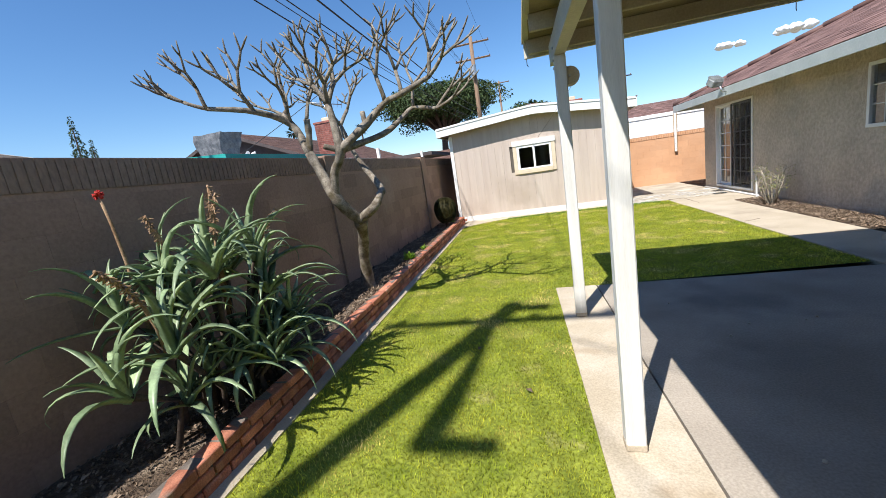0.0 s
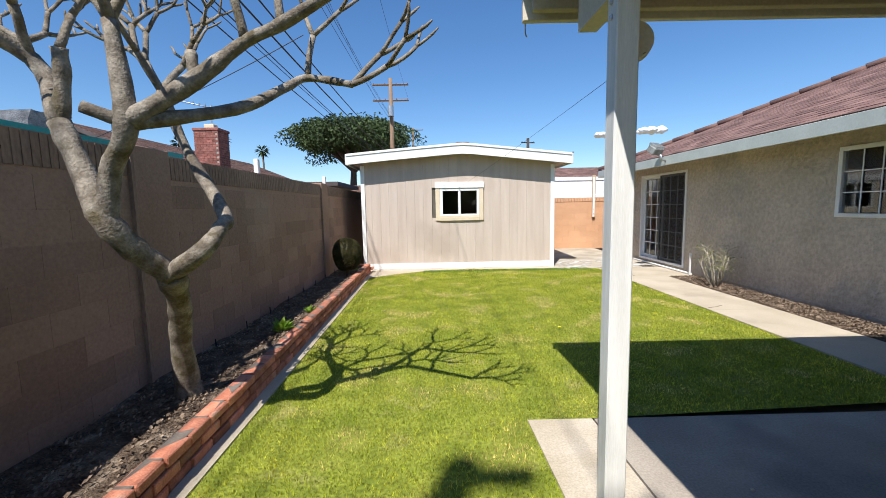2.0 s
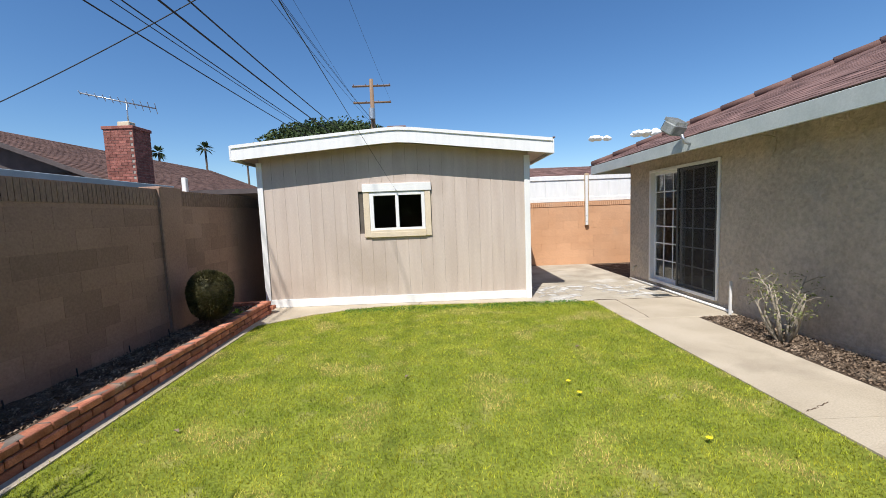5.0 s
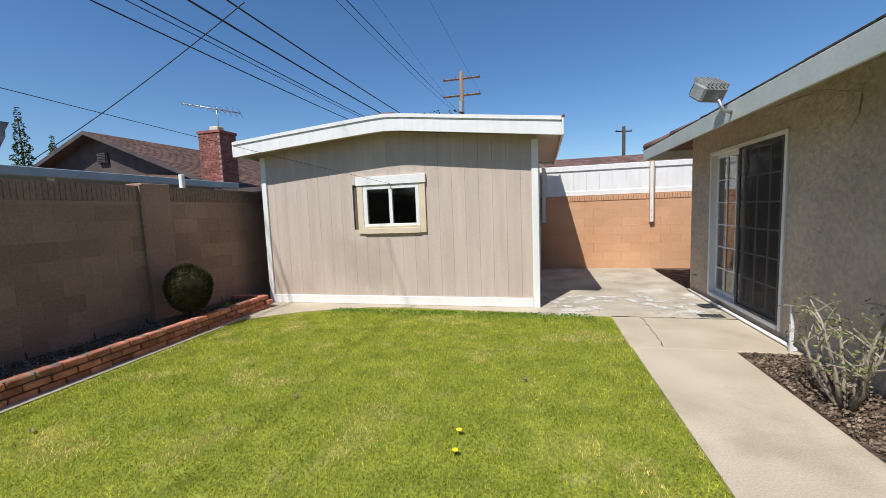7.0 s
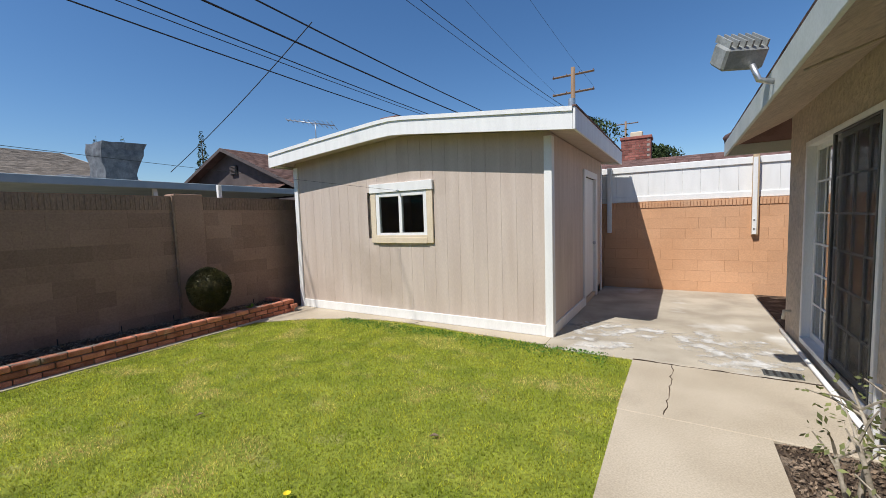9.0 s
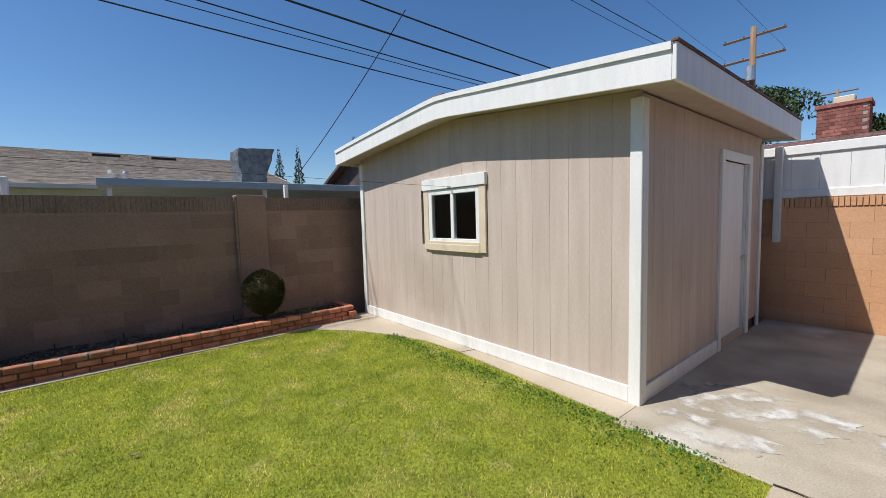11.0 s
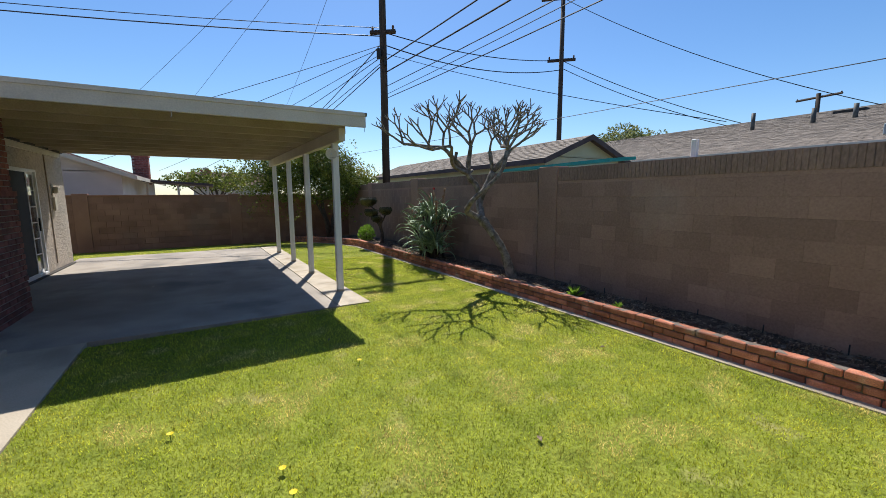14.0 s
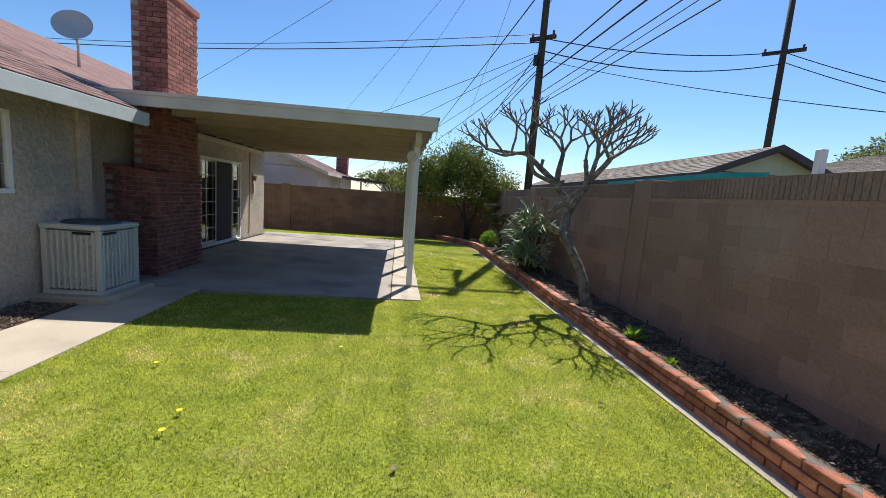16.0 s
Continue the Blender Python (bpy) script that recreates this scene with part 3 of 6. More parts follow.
SHEDIN = mat("shed_inside", (0.10, 0.085, 0.07), (0.14, 0.12, 0.10), 3, 40, 0.9, 0.2, 0.1)
bm = bmesh.new()
box(bm, -1.99, -0.2, 11.6, 11.66, 0.0, 2.5)
box(bm, 0.75, 2.46, 11.6, 11.66, 0.0, 2.5)
box(bm, -0.2, 0.75, 11.6, 11.66, 0.0, 1.2)
box(bm, -0.2, 0.75, 11.6, 11.66, 1.95, 2.6)
box(bm, 2.4, 2.458, 11.66, 13.44, 0.0, 2.46)
box(bm, 2.4, 2.458, 14.42, 14.94, 0.0, 2.46)
box(bm, -1.99, -1.93, 11.66, 14.94, 0.0, 2.46)
box(bm, -1.99, 2.46, 14.94, 15.0, 0.0, 2.5)
box(bm, -1.93, 2.4, 11.66, 14.94, 0.0, 0.06)
part("inner_frame", bm, SHEDIN, shed)
for a in ((-2.035, -1.945, 11.545, 11.572, 0.0, 2.46), (2.42, 2.515, 11.545, 11.572, 0.0, 2.43), (2.488, 2.515, 11.575, 11.66, 0.0, 2.43), (2.488, 2.512, 14.93, 15.02, 0.0, 2.4)):
    part("corner_trim", bx(*a, bevel=0.004), WHITE, shed)
part("base_board", bx(-1.943, 2.418, 11.548, 11.572, 0.012, 0.148, bevel=0.004), WHITE, shed)
part("base_board", bx(2.488, 2.514, 11.663, 13.37, 0.012, 0.148, bevel=0.004), WHITE, shed)
# roof: two gentle slopes meeting in a soft ridge, with a white fascia all round
RX = [(-2.28, 2.70), (-1.4, 2.775), (-0.5, 2.845), (0.08, 2.888), (0.34, 2.90), (0.6, 2.883), (1.6, 2.775), (2.82, 2.643)]
def roof_strip(name, y0, y1, top, drop, material, label=""):
    """One bent plate following the roof's profile."""
    bm = bmesh.new()
    ring = [[bm.verts.new(q) for q in ((x_, y0, z_ + top), (x_, y1, z_ + top), (x_, y1, z_ + top - drop), (x_, y0, z_ + top - drop))] for x_, z_ in RX]
    for a, b in zip(ring, ring[1:]):
        for k in range(4):
            bm.faces.new((a[k], a[(k + 1) % 4], b[(k + 1) % 4], b[k]))
    bm.faces.new(ring[0])
    bm.faces.new(ring[-1])
    part(name, bm, material, shed, label)


roof_strip("roof", 11.29, 15.12, 0.0, 0.05, SHINGLEI, "thin dark roofing")
roof_strip("soffit", 11.3, 15.1, -0.17, 0.02, SIDING)
roof_strip("fascia", 11.262, 11.288, 0.0, 0.235, WHITE)
roof_strip("drip_edge", 11.245, 11.262, 0.004, 0.05, WHITE)
roof_strip("fascia", 15.122, 15.148, 0.0, 0.235, WHITE)
part("fascia", bx(2.822, 2.85, 11.262, 15.148, 2.405, 2.643, bevel=0.004), WHITE, shed)
part("fascia", bx(-2.31, -2.282, 11.262, 15.148, 2.465, 2.70, bevel=0.004), WHITE, shed)
part("roof_edge", bx(2.822, 2.862, 11.25, 15.15, 2.645, 2.66), SHINGLEI, shed)
part("ridge_cap", bx(0.2, 0.5, 11.255, 15.13, 2.895, 2.92, bevel=0.008), SHINGLEI, shed)
# shed window
win = part("window", bx(-0.2, 0.75, 11.535, 11.6, 1.155, 1.27, bevel=0.003), YTRIM, shed, "white sliding window in cream timber trim")
part("trim_side", bx(-0.29, -0.19, 11.54, 11.572, 1.155, 1.91, bevel=0.004), YTRIM, win)
part("trim_side", bx(0.74, 0.838, 11.54, 11.572, 1.155, 1.91, bevel=0.004), YTRIM, win)
part("trim_bottom", bx(-0.19, 0.74, 11.53, 11.572, 1.15, 1.235, bevel=0.004), YTRIM, win)
part("header", bx(-0.30, 0.85, 11.525, 11.572, 1.912, 2.045, bevel=0.004), WHITE, win)
for a in ((-0.188, -0.12, 1.237, 1.908), (0.68, 0.738, 1.237, 1.908), (-0.12, 0.68, 1.237, 1.305), (-0.12, 0.68, 1.845, 1.908), (0.245, 0.3, 1.305, 1.845)):
    part("frame", bx(a[0], a[1], 11.545, 11.6, a[2], a[3], bevel=0.004), WHITE, win)
for a in ((-0.12, 0.245), (0.3, 0.68)):
    part("pane", bx(a[0], a[1], 11.57, 11.575, 1.305, 1.845), GLASS, win)
part("hook", bx(0.262, 0.282, 11.49, 11.528, 1.915, 1.935), STEEL, win)
# shed door
sd = part("door", bx(2.43, 2.462, 13.5, 14.36, 0.09, 2.1, bevel=0.004), WHITE, shed, "plain white shed door in white trim")
part("door_trim", bx(2.488, 2.52, 13.385, 13.475, 0.012, 2.2, bevel=0.004), WHITE, sd)
part("door_trim", bx(2.488, 2.52, 14.39, 14.5, 0.012, 2.2, bevel=0.004), WHITE, sd)
part("door_trim", bx(2.488, 2.52, 13.478, 14.388, 2.1, 2.2, bevel=0.004), WHITE, sd)
part("jamb", bx(2.405, 2.488, 13.475, 13.498, 0.06, 2.1), WHITE, sd)
part("jamb", bx(2.405, 2.488, 14.365, 14.388, 0.06, 2.1), WHITE, sd)
part("threshold", bx(2.4, 2.5, 13.478, 14.388, 0.012, 0.085), CONC, sd)
bm = bmesh.new()
bmesh.ops.create_uvsphere(bm, u_segments=12, v_segments=8, radius=0.032, matrix=Matrix.Translation((2.505, 14.27, 0.98)))
part("door_knob", bm, STEEL, sd, "metal round knob", True)

# ---- house ----
HX = 4.93
house = thing("house", "single-storey tan stucco house with brown shingle hip roof", "house")


def wall_y(x0, x1, y0, y1, z0, z1, holes, name="wall"):
    """A wall running along y with openings (ya, yb, za, zb)."""
    y = y0
    for ya, yb, za, zb in sorted(holes):
        if ya > y:
            part(name, bx(x0, x1, y, ya, z0, z1), STUCCO, house)
        if za > z0:
            part(name, bx(x0, x1, ya, yb, z0, za), STUCCO, house)
        part(name, bx(x0, x1, ya, yb, zb, z1), STUCCO, house)
        y = yb
    part(name, bx(x0, x1, y, y1, z0, z1), STUCCO, house)


DOOR1 = (10.40, 12.26, 0.10, 2.15)
KWIN = (5.78, 7.26, 1.25, 2.13)
DOOR2 = (-0.62, 1.42, 0.03, 2.06)
wall_y(HX, HX + 0.3, 4.75, 13.02, -0.05, 2.56, [DOOR1, KWIN])
wall_y(5.22, 5.42, -2.3, 4.74, -0.05, 2.8, [DOOR2])
part("wall", bx(5.13, 12, 12.82, 13.02, -0.05, 2.56), STUCCO, house)
part("wall", bx(5.42, 12, -2.3, -2.1, -0.1, 2.8), STUCCO, house)
# room shell coloured almost black to read as an unlit interior
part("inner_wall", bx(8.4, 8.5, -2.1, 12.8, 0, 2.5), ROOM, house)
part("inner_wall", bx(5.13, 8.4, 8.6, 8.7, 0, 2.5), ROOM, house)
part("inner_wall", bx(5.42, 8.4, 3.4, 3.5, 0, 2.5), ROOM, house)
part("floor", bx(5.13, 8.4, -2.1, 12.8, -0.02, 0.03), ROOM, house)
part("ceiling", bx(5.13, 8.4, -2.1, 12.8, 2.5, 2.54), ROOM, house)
part("weep_screed", bx(HX - 0.012, HX, 4.8, 10.3, 0.05, 0.075), STUCCO, house)

EX, EZ, SL, NY = 4.35, 2.41, 0.42, 13.55


def roof_z(x):
    return EZ + (x - EX) * SL


RXR = 9.6
bm = bmesh.new()
slab_between(bm, [(EX, 4.5, EZ), (EX, NY, EZ), (RXR, NY - (RXR - EX), roof_z(RXR)), (RXR, 4.5, roof_z(RXR))][::-1], 0.05)
slab_between(bm, [(5.0, -2.9, roof_z(5.0)), (5.0, 4.5, roof_z(5.0)), (RXR, 4.5, roof_z(RXR)), (RXR, -2.9, roof_z(RXR))][::-1], 0.05)
slab_between(bm, [(EX, NY, EZ), (2 * RXR - EX, NY, EZ), (RXR, NY - (RXR - EX), roof_z(RXR))], 0.05)
slab_between(bm, [(RXR, -2.9, roof_z(RXR)), (RXR, NY - (RXR - EX), roof_z(RXR)), (2 * RXR - EX, NY, EZ), (2 * RXR - EX, -2.9, EZ)], 0.05)
part("roof_deck", bm, SHINGLEI, house)
part("fascia", bx(EX - 0.025, EX, 4.5, NY + 0.025, EZ - 0.19, EZ - 0.012, bevel=0.004), GREYF, house, "grey-green painted fascia board")
part("fascia", bx(EX, 12, NY, NY + 0.025, EZ - 0.19, EZ - 0.012, bevel=0.004), GREYF, house)
bm = bmesh.new()
slab_between(bm, [(EX - 0.03, 4.47, EZ - 0.012), (EX - 0.03, 4.5, EZ - 0.012), (6.5, 4.5, roof_z(6.5) - 0.012), (6.5, 4.47, roof_z(6.5) - 0.012)], 0.16)
part("rake_board", bm, GREYF, house)
bm = bmesh.new()
slab_between(bm, [(EX, 4.5, EZ - 0.09), (HX + 0.1, 4.5, roof_z(HX + 0.1) - 0.09), (HX + 0.1, NY, roof_z(HX + 0.1) - 0.09), (EX, NY, EZ - 0.09)], 0.015)
part("soffit", bm, STUCCO, house)
part("soffit", bx(HX + 0.1, 12, 13.02, NY, EZ + 0.0, EZ + 0.02), STUCCO, house)
# shingle courses on the west slope
EXPO = 0.14
ca = math.cos(math.atan(SL))
tab = finish("shingle", bx(-0.001, EXPO + 0.02, -0.152, 0.152, 0.0, 0.012), SHINGLE)
rt = random.Random(3)
v, f = [], []
rows = int((RXR - EX) / ca / EXPO)
count = 0
for r in range(rows):
    xa = EX - 0.02 + r * EXPO * ca
    xb = xa + (EXPO + 0.02) * ca
    za, zb = roof_z(xa), roof_z(xb)
    y = 4.5 + (0.15 if r % 2 else 0.0) + 0.16
    top = NY - max(0, xa - EX)
    while y < top + 0.05:
        lift = rt.uniform(0.006, 0.011)
        if r < 8 and 4.7 < y and count < 300:
            ob = new("shingle", tab)
            ob.matrix_basis = pose(xa, y, za + lift - 0.006, 0, -math.degrees(math.atan(SL)) + 1.5, 0)
            ob.parent = house
            count += 1
        else:
            k = len(v)
            y0, y1 = y - 0.151, min(y + 0.151, top + 0.06)
            v += [(xa, y0, za), (xa, y1, za), (xa, y1, za + lift), (xa, y0, za + lift), (xb, y1, zb + 0.004), (xb, y0, zb + 0.004)]
            f += [(k, k + 1, k + 2, k + 3), (k + 3, k + 2, k + 4, k + 5)]
        y += 0.305
o = raw("shingle_field", v, f, SHINGLEI, house)
o["kind"] = "stuff"
n = 16
for i in range(n):
    bm = bmesh.new()
    a, b = i / n, (i + 1.25) / n
    p, q = Vector((EX, NY, EZ)).lerp((RXR, NY - RXR + EX, roof_z(RXR)), a), Vector((EX, NY, EZ)).lerp((RXR, NY - RXR + EX, roof_z(RXR)), b)
    tube(bm, [p + Vector((0, 0, 0.03)), q + Vector((0, 0, 0.015))], [0.07, 0.06], 6)
    part("hip_cap", bm, SHINGLEI, house)


def slider(hole, xf, parent, cols, rows_, open_first):
    """A white two-panel sliding door with thin bars in the glass."""
    ya, yb, za, zb = hole
    d = part("sliding_door", bx(xf - 0.02, xf + 0.1, ya, ya + 0.05, za, zb, bevel=0.004), WHITE, parent, "white framed sliding glass door with thin bars")
    part("jamb", bx(xf - 0.02, xf + 0.1, yb - 0.05, yb, za, zb, bevel=0.004), WHITE, d)
    part("head", bx(xf - 0.02, xf + 0.1, ya + 0.05, yb - 0.05, zb - 0.05, zb, bevel=0.004), WHITE, d)
    part("sill", bx(xf - 0.03, xf + 0.1, ya + 0.05, yb - 0.05, za, za + 0.05, bevel=0.004), WHITE, d)
    mid = (ya + yb) / 2
    for k, (p0, p1, xo) in enumerate(((ya + 0.05, mid + 0.02, 0.015), (mid - 0.02, yb - 0.05, 0.055))):
        for s in ((p0, p0 + 0.05), (p1 - 0.05, p1)):
            part("stile", bx(xf + xo, xf + xo + 0.03, s[0], s[1], za + 0.05, zb - 0.05, bevel=0.003), WHITE, d)
        for s in ((za + 0.05, za + 0.11), (zb - 0.10, zb - 0.05)):
            part("rail", bx(xf + xo, xf + xo + 0.03, p0 + 0.05, p1 - 0.05, s[0], s[1], bevel=0.003), WHITE, d)
        part("pane", bx(xf + xo + 0.012, xf + xo + 0.017, p0 + 0.05, p1 - 0.05, za + 0.11, zb - 0.1), GLASS, d)
        w, h = p1 - p0 - 0.1, zb - za - 0.21
        for c in range(1, cols):
            yy = p0 + 0.05 + w * c / cols
            part("bar", bx(xf + xo + 0.001, xf + xo + 0.010, yy - 0.009, yy + 0.009, za + 0.11, zb - 0.1), WHITE, d)
        for r in range(1, rows_):
            zz = za + 0.11 + h * r / rows_
            part("bar", bx(xf + xo + 0.0015, xf + xo + 0.0105, p0 + 0.05, p1 - 0.05, zz - 0.009, zz + 0.009), WHITE, d)
    part("handle", bx(xf - 0.012, xf + 0.015, ya + 0.065, ya + 0.085, za + 0.85, za + 1.1, bevel=0.004), BLACK, d, "black pull handle")
    return d


slider(DOOR1, HX, house, 3, 6, 0)
d2 = slider(DOOR2, 5.22, house, 3, 6, 0)
# dark insect screens drawn over part of each door
SCREEN = bpy.data.materials.new("dark_insect_screen")
SCREEN.use_nodes = True
sb = SCREEN.node_tree.nodes["Principled BSDF"]
sb.inputs["Base Color"].default_value = (0.02, 0.02, 0.022, 1)
sb.inputs["Roughness"].default_value = 0.8
sb.inputs["Alpha"].default_value = 0.42
ya, yb, za, zb = DOOR1
mid = (ya + yb) / 2
leaf = part("screen_leaf", bx(HX - 0.016, HX - 0.012, ya + 0.08, mid + 0.02, za + 0.08, zb - 0.07), SCREEN, house, "dark insect screen leaf in a grey frame")
for a in ((ya + 0.052, ya + 0.08, za + 0.052, zb - 0.052), (mid + 0.02, mid + 0.065, za + 0.052, zb - 0.052)):
    part("screen_stile", bx(HX - 0.024, HX - 0.004, *a, bevel=0.003), ACDARK, leaf)
for a in ((ya + 0.08, mid + 0.02, za + 0.052, za + 0.08), (ya + 0.08, mid + 0.02, zb - 0.07, zb - 0.052)):
    part("screen_rail", bx(HX - 0.024, HX - 0.004, *a, bevel=0.003), ACDARK, leaf)
ya, yb, za, zb = DOOR2
SCREEND = SCREEN.copy()
SCREEND.node_tree.nodes["Principled BSDF"].inputs["Alpha"].default_value = 0.85
leaf = part("screen_leaf", bx(5.204, 5.208, ya + 0.55, ya + 1.35, za + 0.08, zb - 0.07), SCREEND, house, "dark insect screen leaf in a white frame")
for a in ((ya + 0.52, ya + 0.55, za + 0.052, zb - 0.052), (ya + 1.35, ya + 1.38, za + 0.052, zb - 0.052)):
    part("screen_stile", bx(5.196, 5.216, *a, bevel=0.003), WHITE, leaf)
for a in ((ya + 0.55, ya + 1.35, za + 0.052, za + 0.08), (ya + 0.55, ya + 1.35, zb - 0.07, zb - 0.052)):
    part("screen_rail", bx(5.196, 5.216, *a, bevel=0.003), WHITE, leaf)
ya, yb, za, zb = KWIN
kw = part("window", bx(HX - 0.025, HX + 0.06, ya, yb, za, za + 0.05, bevel=0.004), WHITE, house, "white sliding window with thin bars")
part("head", bx(HX - 0.02, HX + 0.06, ya, yb, zb - 0.05, zb, bevel=0.004), WHITE, kw)
for y0 in (ya, (ya + yb) / 2 - 0.03, yb - 0.05):
    part("stile", bx(HX - 0.02, HX + 0.06, y0, y0 + 0.055, za + 0.05, zb - 0.05, bevel=0.004), WHITE, kw)
part("pane", bx(HX + 0.02, HX + 0.025, ya + 0.05, yb - 0.05, za + 0.05, zb - 0.05), GLASS, kw)
for k in range(2):
    p0 = ya + 0.055 + k * 0.71
    for c in range(1, 3):
        part("bar", bx(HX + 0.008, HX + 0.017, p0 + 0.66 * c / 3 - 0.006, p0 + 0.66 * c / 3 + 0.006, za + 0.05, zb - 0.05), WHITE, kw)
    for r in range(1, 3):
        zz = za + 0.05 + 0.78 * r / 3
        part("bar", bx(HX + 0.0085, HX + 0.0175, p0, p0 + 0.66, zz - 0.006, zz + 0.006), WHITE, kw)

# chimney with a broad brick base
chim = thing("chimney", "dark red brick chimney with a broad base against the house", "chimney", (0, 0, 0))
part("mortar_core", bx(4.48, 5.215, 2.84, 4.09, -0.05, 1.6), MORTAR, chim)
part("mortar_core", bx(4.48, 5.0, 2.95, 3.76, 1.6, 4.3), MORTAR, chim)
cbf = finish("brick", bx(-0.012, 0.02, -0.098, 0.098, -0.03, 0.03, bevel=0.004), CHIMB)
cbn = finish("brick", bx(-0.098, 0.098, -0.02, 0.012, -0.03, 0.03, bevel=0.004), CHIMB)
rq = random.Random(9)
far = bmesh.new()
for r in range(59):
    z = 0.035 + r * 0.0725
    low = z < 1.62
    y0, y1 = (2.82, 4.11) if low else (2.93, 3.78)
    y = y0 + (0.1 if r % 2 else 0.0) + 0.02
    while y < y1 - 0.02:
        ya, yb = max(y - 0.098, y0), min(y + 0.098, y1)
        if low:
            if yb - ya > 0.15:
                ob = new("brick", cbf)
                ob.location = (4.478 + rq.uniform(-0.003, 0.003), (ya + yb) / 2, z)
                ob.parent = chim
            else:
                box(far, 4.466, 4.49, ya, yb, z - 0.03, z + 0.03)
        else:
            box(far, 4.466, 4.49, ya, yb, z - 0.03, z + 0.03)
        last = yb
        y += 0.2075
    if y1 - last > 0.03:
        box(far, 4.466, 4.49, last + 0.01, y1 - 0.004, z - 0.03, z + 0.03)
    if r % 2:
        box(far, 4.468, 4.562, y1 - 0.03, y1 + 0.002, z - 0.03, z + 0.03)
    x = 4.57 + (0.1 if r % 2 else 0.0)
    xe = 5.15 if low else 4.97
    while x < xe:
        if low and x < 5.12:
            ob = new("brick", cbn)
            ob.location = (x, y1 - 0.01, z)
            ob.parent = chim
        else:
            box(far, x - 0.098, min(x + 0.098, xe + 0.05), y1 - 0.03, y1, z - 0.03, z + 0.03)
        x += 0.2075
o = part("brick_field", far, CHIMBI, chim)
o["kind"] = "stuff"
bm = bmesh.new()
slab_between(bm, [(4.46, 2.82, 1.61), (4.46, 4.12, 1.61), (5.21, 4.12, 1.68), (5.21, 2.82, 1.68)][::-1], 0.06)
part("shoulder", bm, CHIMBI, chim)
part("crown", bx(4.44, 5.05, 2.9, 3.81, 4.26, 4.36, bevel=0.01), CHIMBI, chim)

# ---- patio cover ----
cover = thing("patio_cover", "cream painted wooden patio cover on white posts", "patio cover")
bm = bmesh.new()
prism(bm, [(0.31, 4.5), (0.55, -2.0), (5.3, -2.0), (5.3, 4.5)], 2.655, 2.685)
part("roof_sheet", bm, CREAM, cover)
for i in range(11):
    y0 = -1.95 + i * 0.58
    part("deck_board", bx(0.33 + (4.5 - y0) * 0.037, 5.2, y0, y0 + 0.575, 2.638, 2.653), PLY, cover, "" if i else "stained plywood deck")
for i in range(10):
    y0 = -1.98 + i * 0.705
    part("rafter", bx(0.33 + (4.5 - y0) * 0.037, 5.2, y0, y0 + 0.045, 2.505, 2.636, bevel=0.004), RAFT, cover)
part("fascia", bx(0.30, 5.0, 4.46, 4.498, 2.49, 2.652, bevel=0.004), CREAM, cover)
part("drip_edge", bx(0.29, 5.06, 4.495, 4.515, 2.64, 2.69), CREAM, cover)
bm = bmesh.new()
prism(bm, [(0.285, 4.515), (0.525, -2.0), (0.55, -2.0), (0.31, 4.515)], 2.64, 2.69)
part("drip_edge", bm, CREAM, cover)
bm = bmesh.new()
prism(bm, [(0.525, 4.22), (0.765, -1.9), (0.855, -1.9), (0.615, 4.22)], 2.325, 2.5)
part("beam", bm, CREAM, cover)
part("ledger", bx(5.16, 5.21, -2.0, 4.4, 2.4, 2.5), CREAM, cover)
rp = random.Random(2)
PX = {3.85: 0.585, 2.05: 0.66, 0.38: 0.72, -1.4: 0.8}
for y in PX:
    px = PX[y]
    bm = bx(px - 0.048, px + 0.047, y - 0.047, y + 0.047, 0.014, 2.325, bevel=0.006)
    part("post", bm, POSTW, cover)
    part("post_foot", bx(px - 0.0505, px + 0.0495, y - 0.0495, y + 0.0495, 0.014, 0.055, bevel=0.006), EDGE, cover, "worn bare wood at the post's foot")
    for dz in (2.22, 2.28, 2.38):
        part("bolt", bx(px - 0.057, px - 0.038, y - 0.01, y + 0.01, dz, dz + 0.02, bevel=0.003), STEEL, cover)
for y, x in ((4.5, 0.32), (4.5, 2.6)):
    bm = bmesh.new()
    tube(bm, [(x, y, 2.5), (x, y, 2.44), (x + 0.01, y + 0.01, 2.425)], 0.004, 5)
    part("cup_hook", bm, STEEL, cover)
reel = thing("clothesline_reel", "round cream clothesline reel fixed to the patio post", "reel", (0.63, 3.91, 2.16))
bm = bmesh.new()
bmesh.ops.create_cone(bm, cap_ends=True, segments=24, radius1=0.085, radius2=0.075, depth=0.04, matrix=pose(0.03, 0.0, 0, 90, 0, 0))
part("reel_drum", bm, CREAM, reel)
bm = bmesh.new()
bmesh.ops.create_cone(bm, cap_ends=True, segments=12, radius1=0.012, radius2=0.012, depth=0.07, matrix=pose(0.03, 0.0, 0, 90, 0, 0))
part("reel_axle", bm, STEEL, reel)
bm = bmesh.new()
pts = [Vector((0.69, 3.87, 2.1)).lerp((0.272, 11.49, 1.925), i / 14) - Vector((0, 0, 0.02 * 4 * (i / 14) * (1 - i / 14))) for i in range(15)]
tube(bm, pts, 0.0016, 4)
tagged(part("clothesline", bm, WIRE), "thin grey clothesline strung from post to shed window", "clothesline")

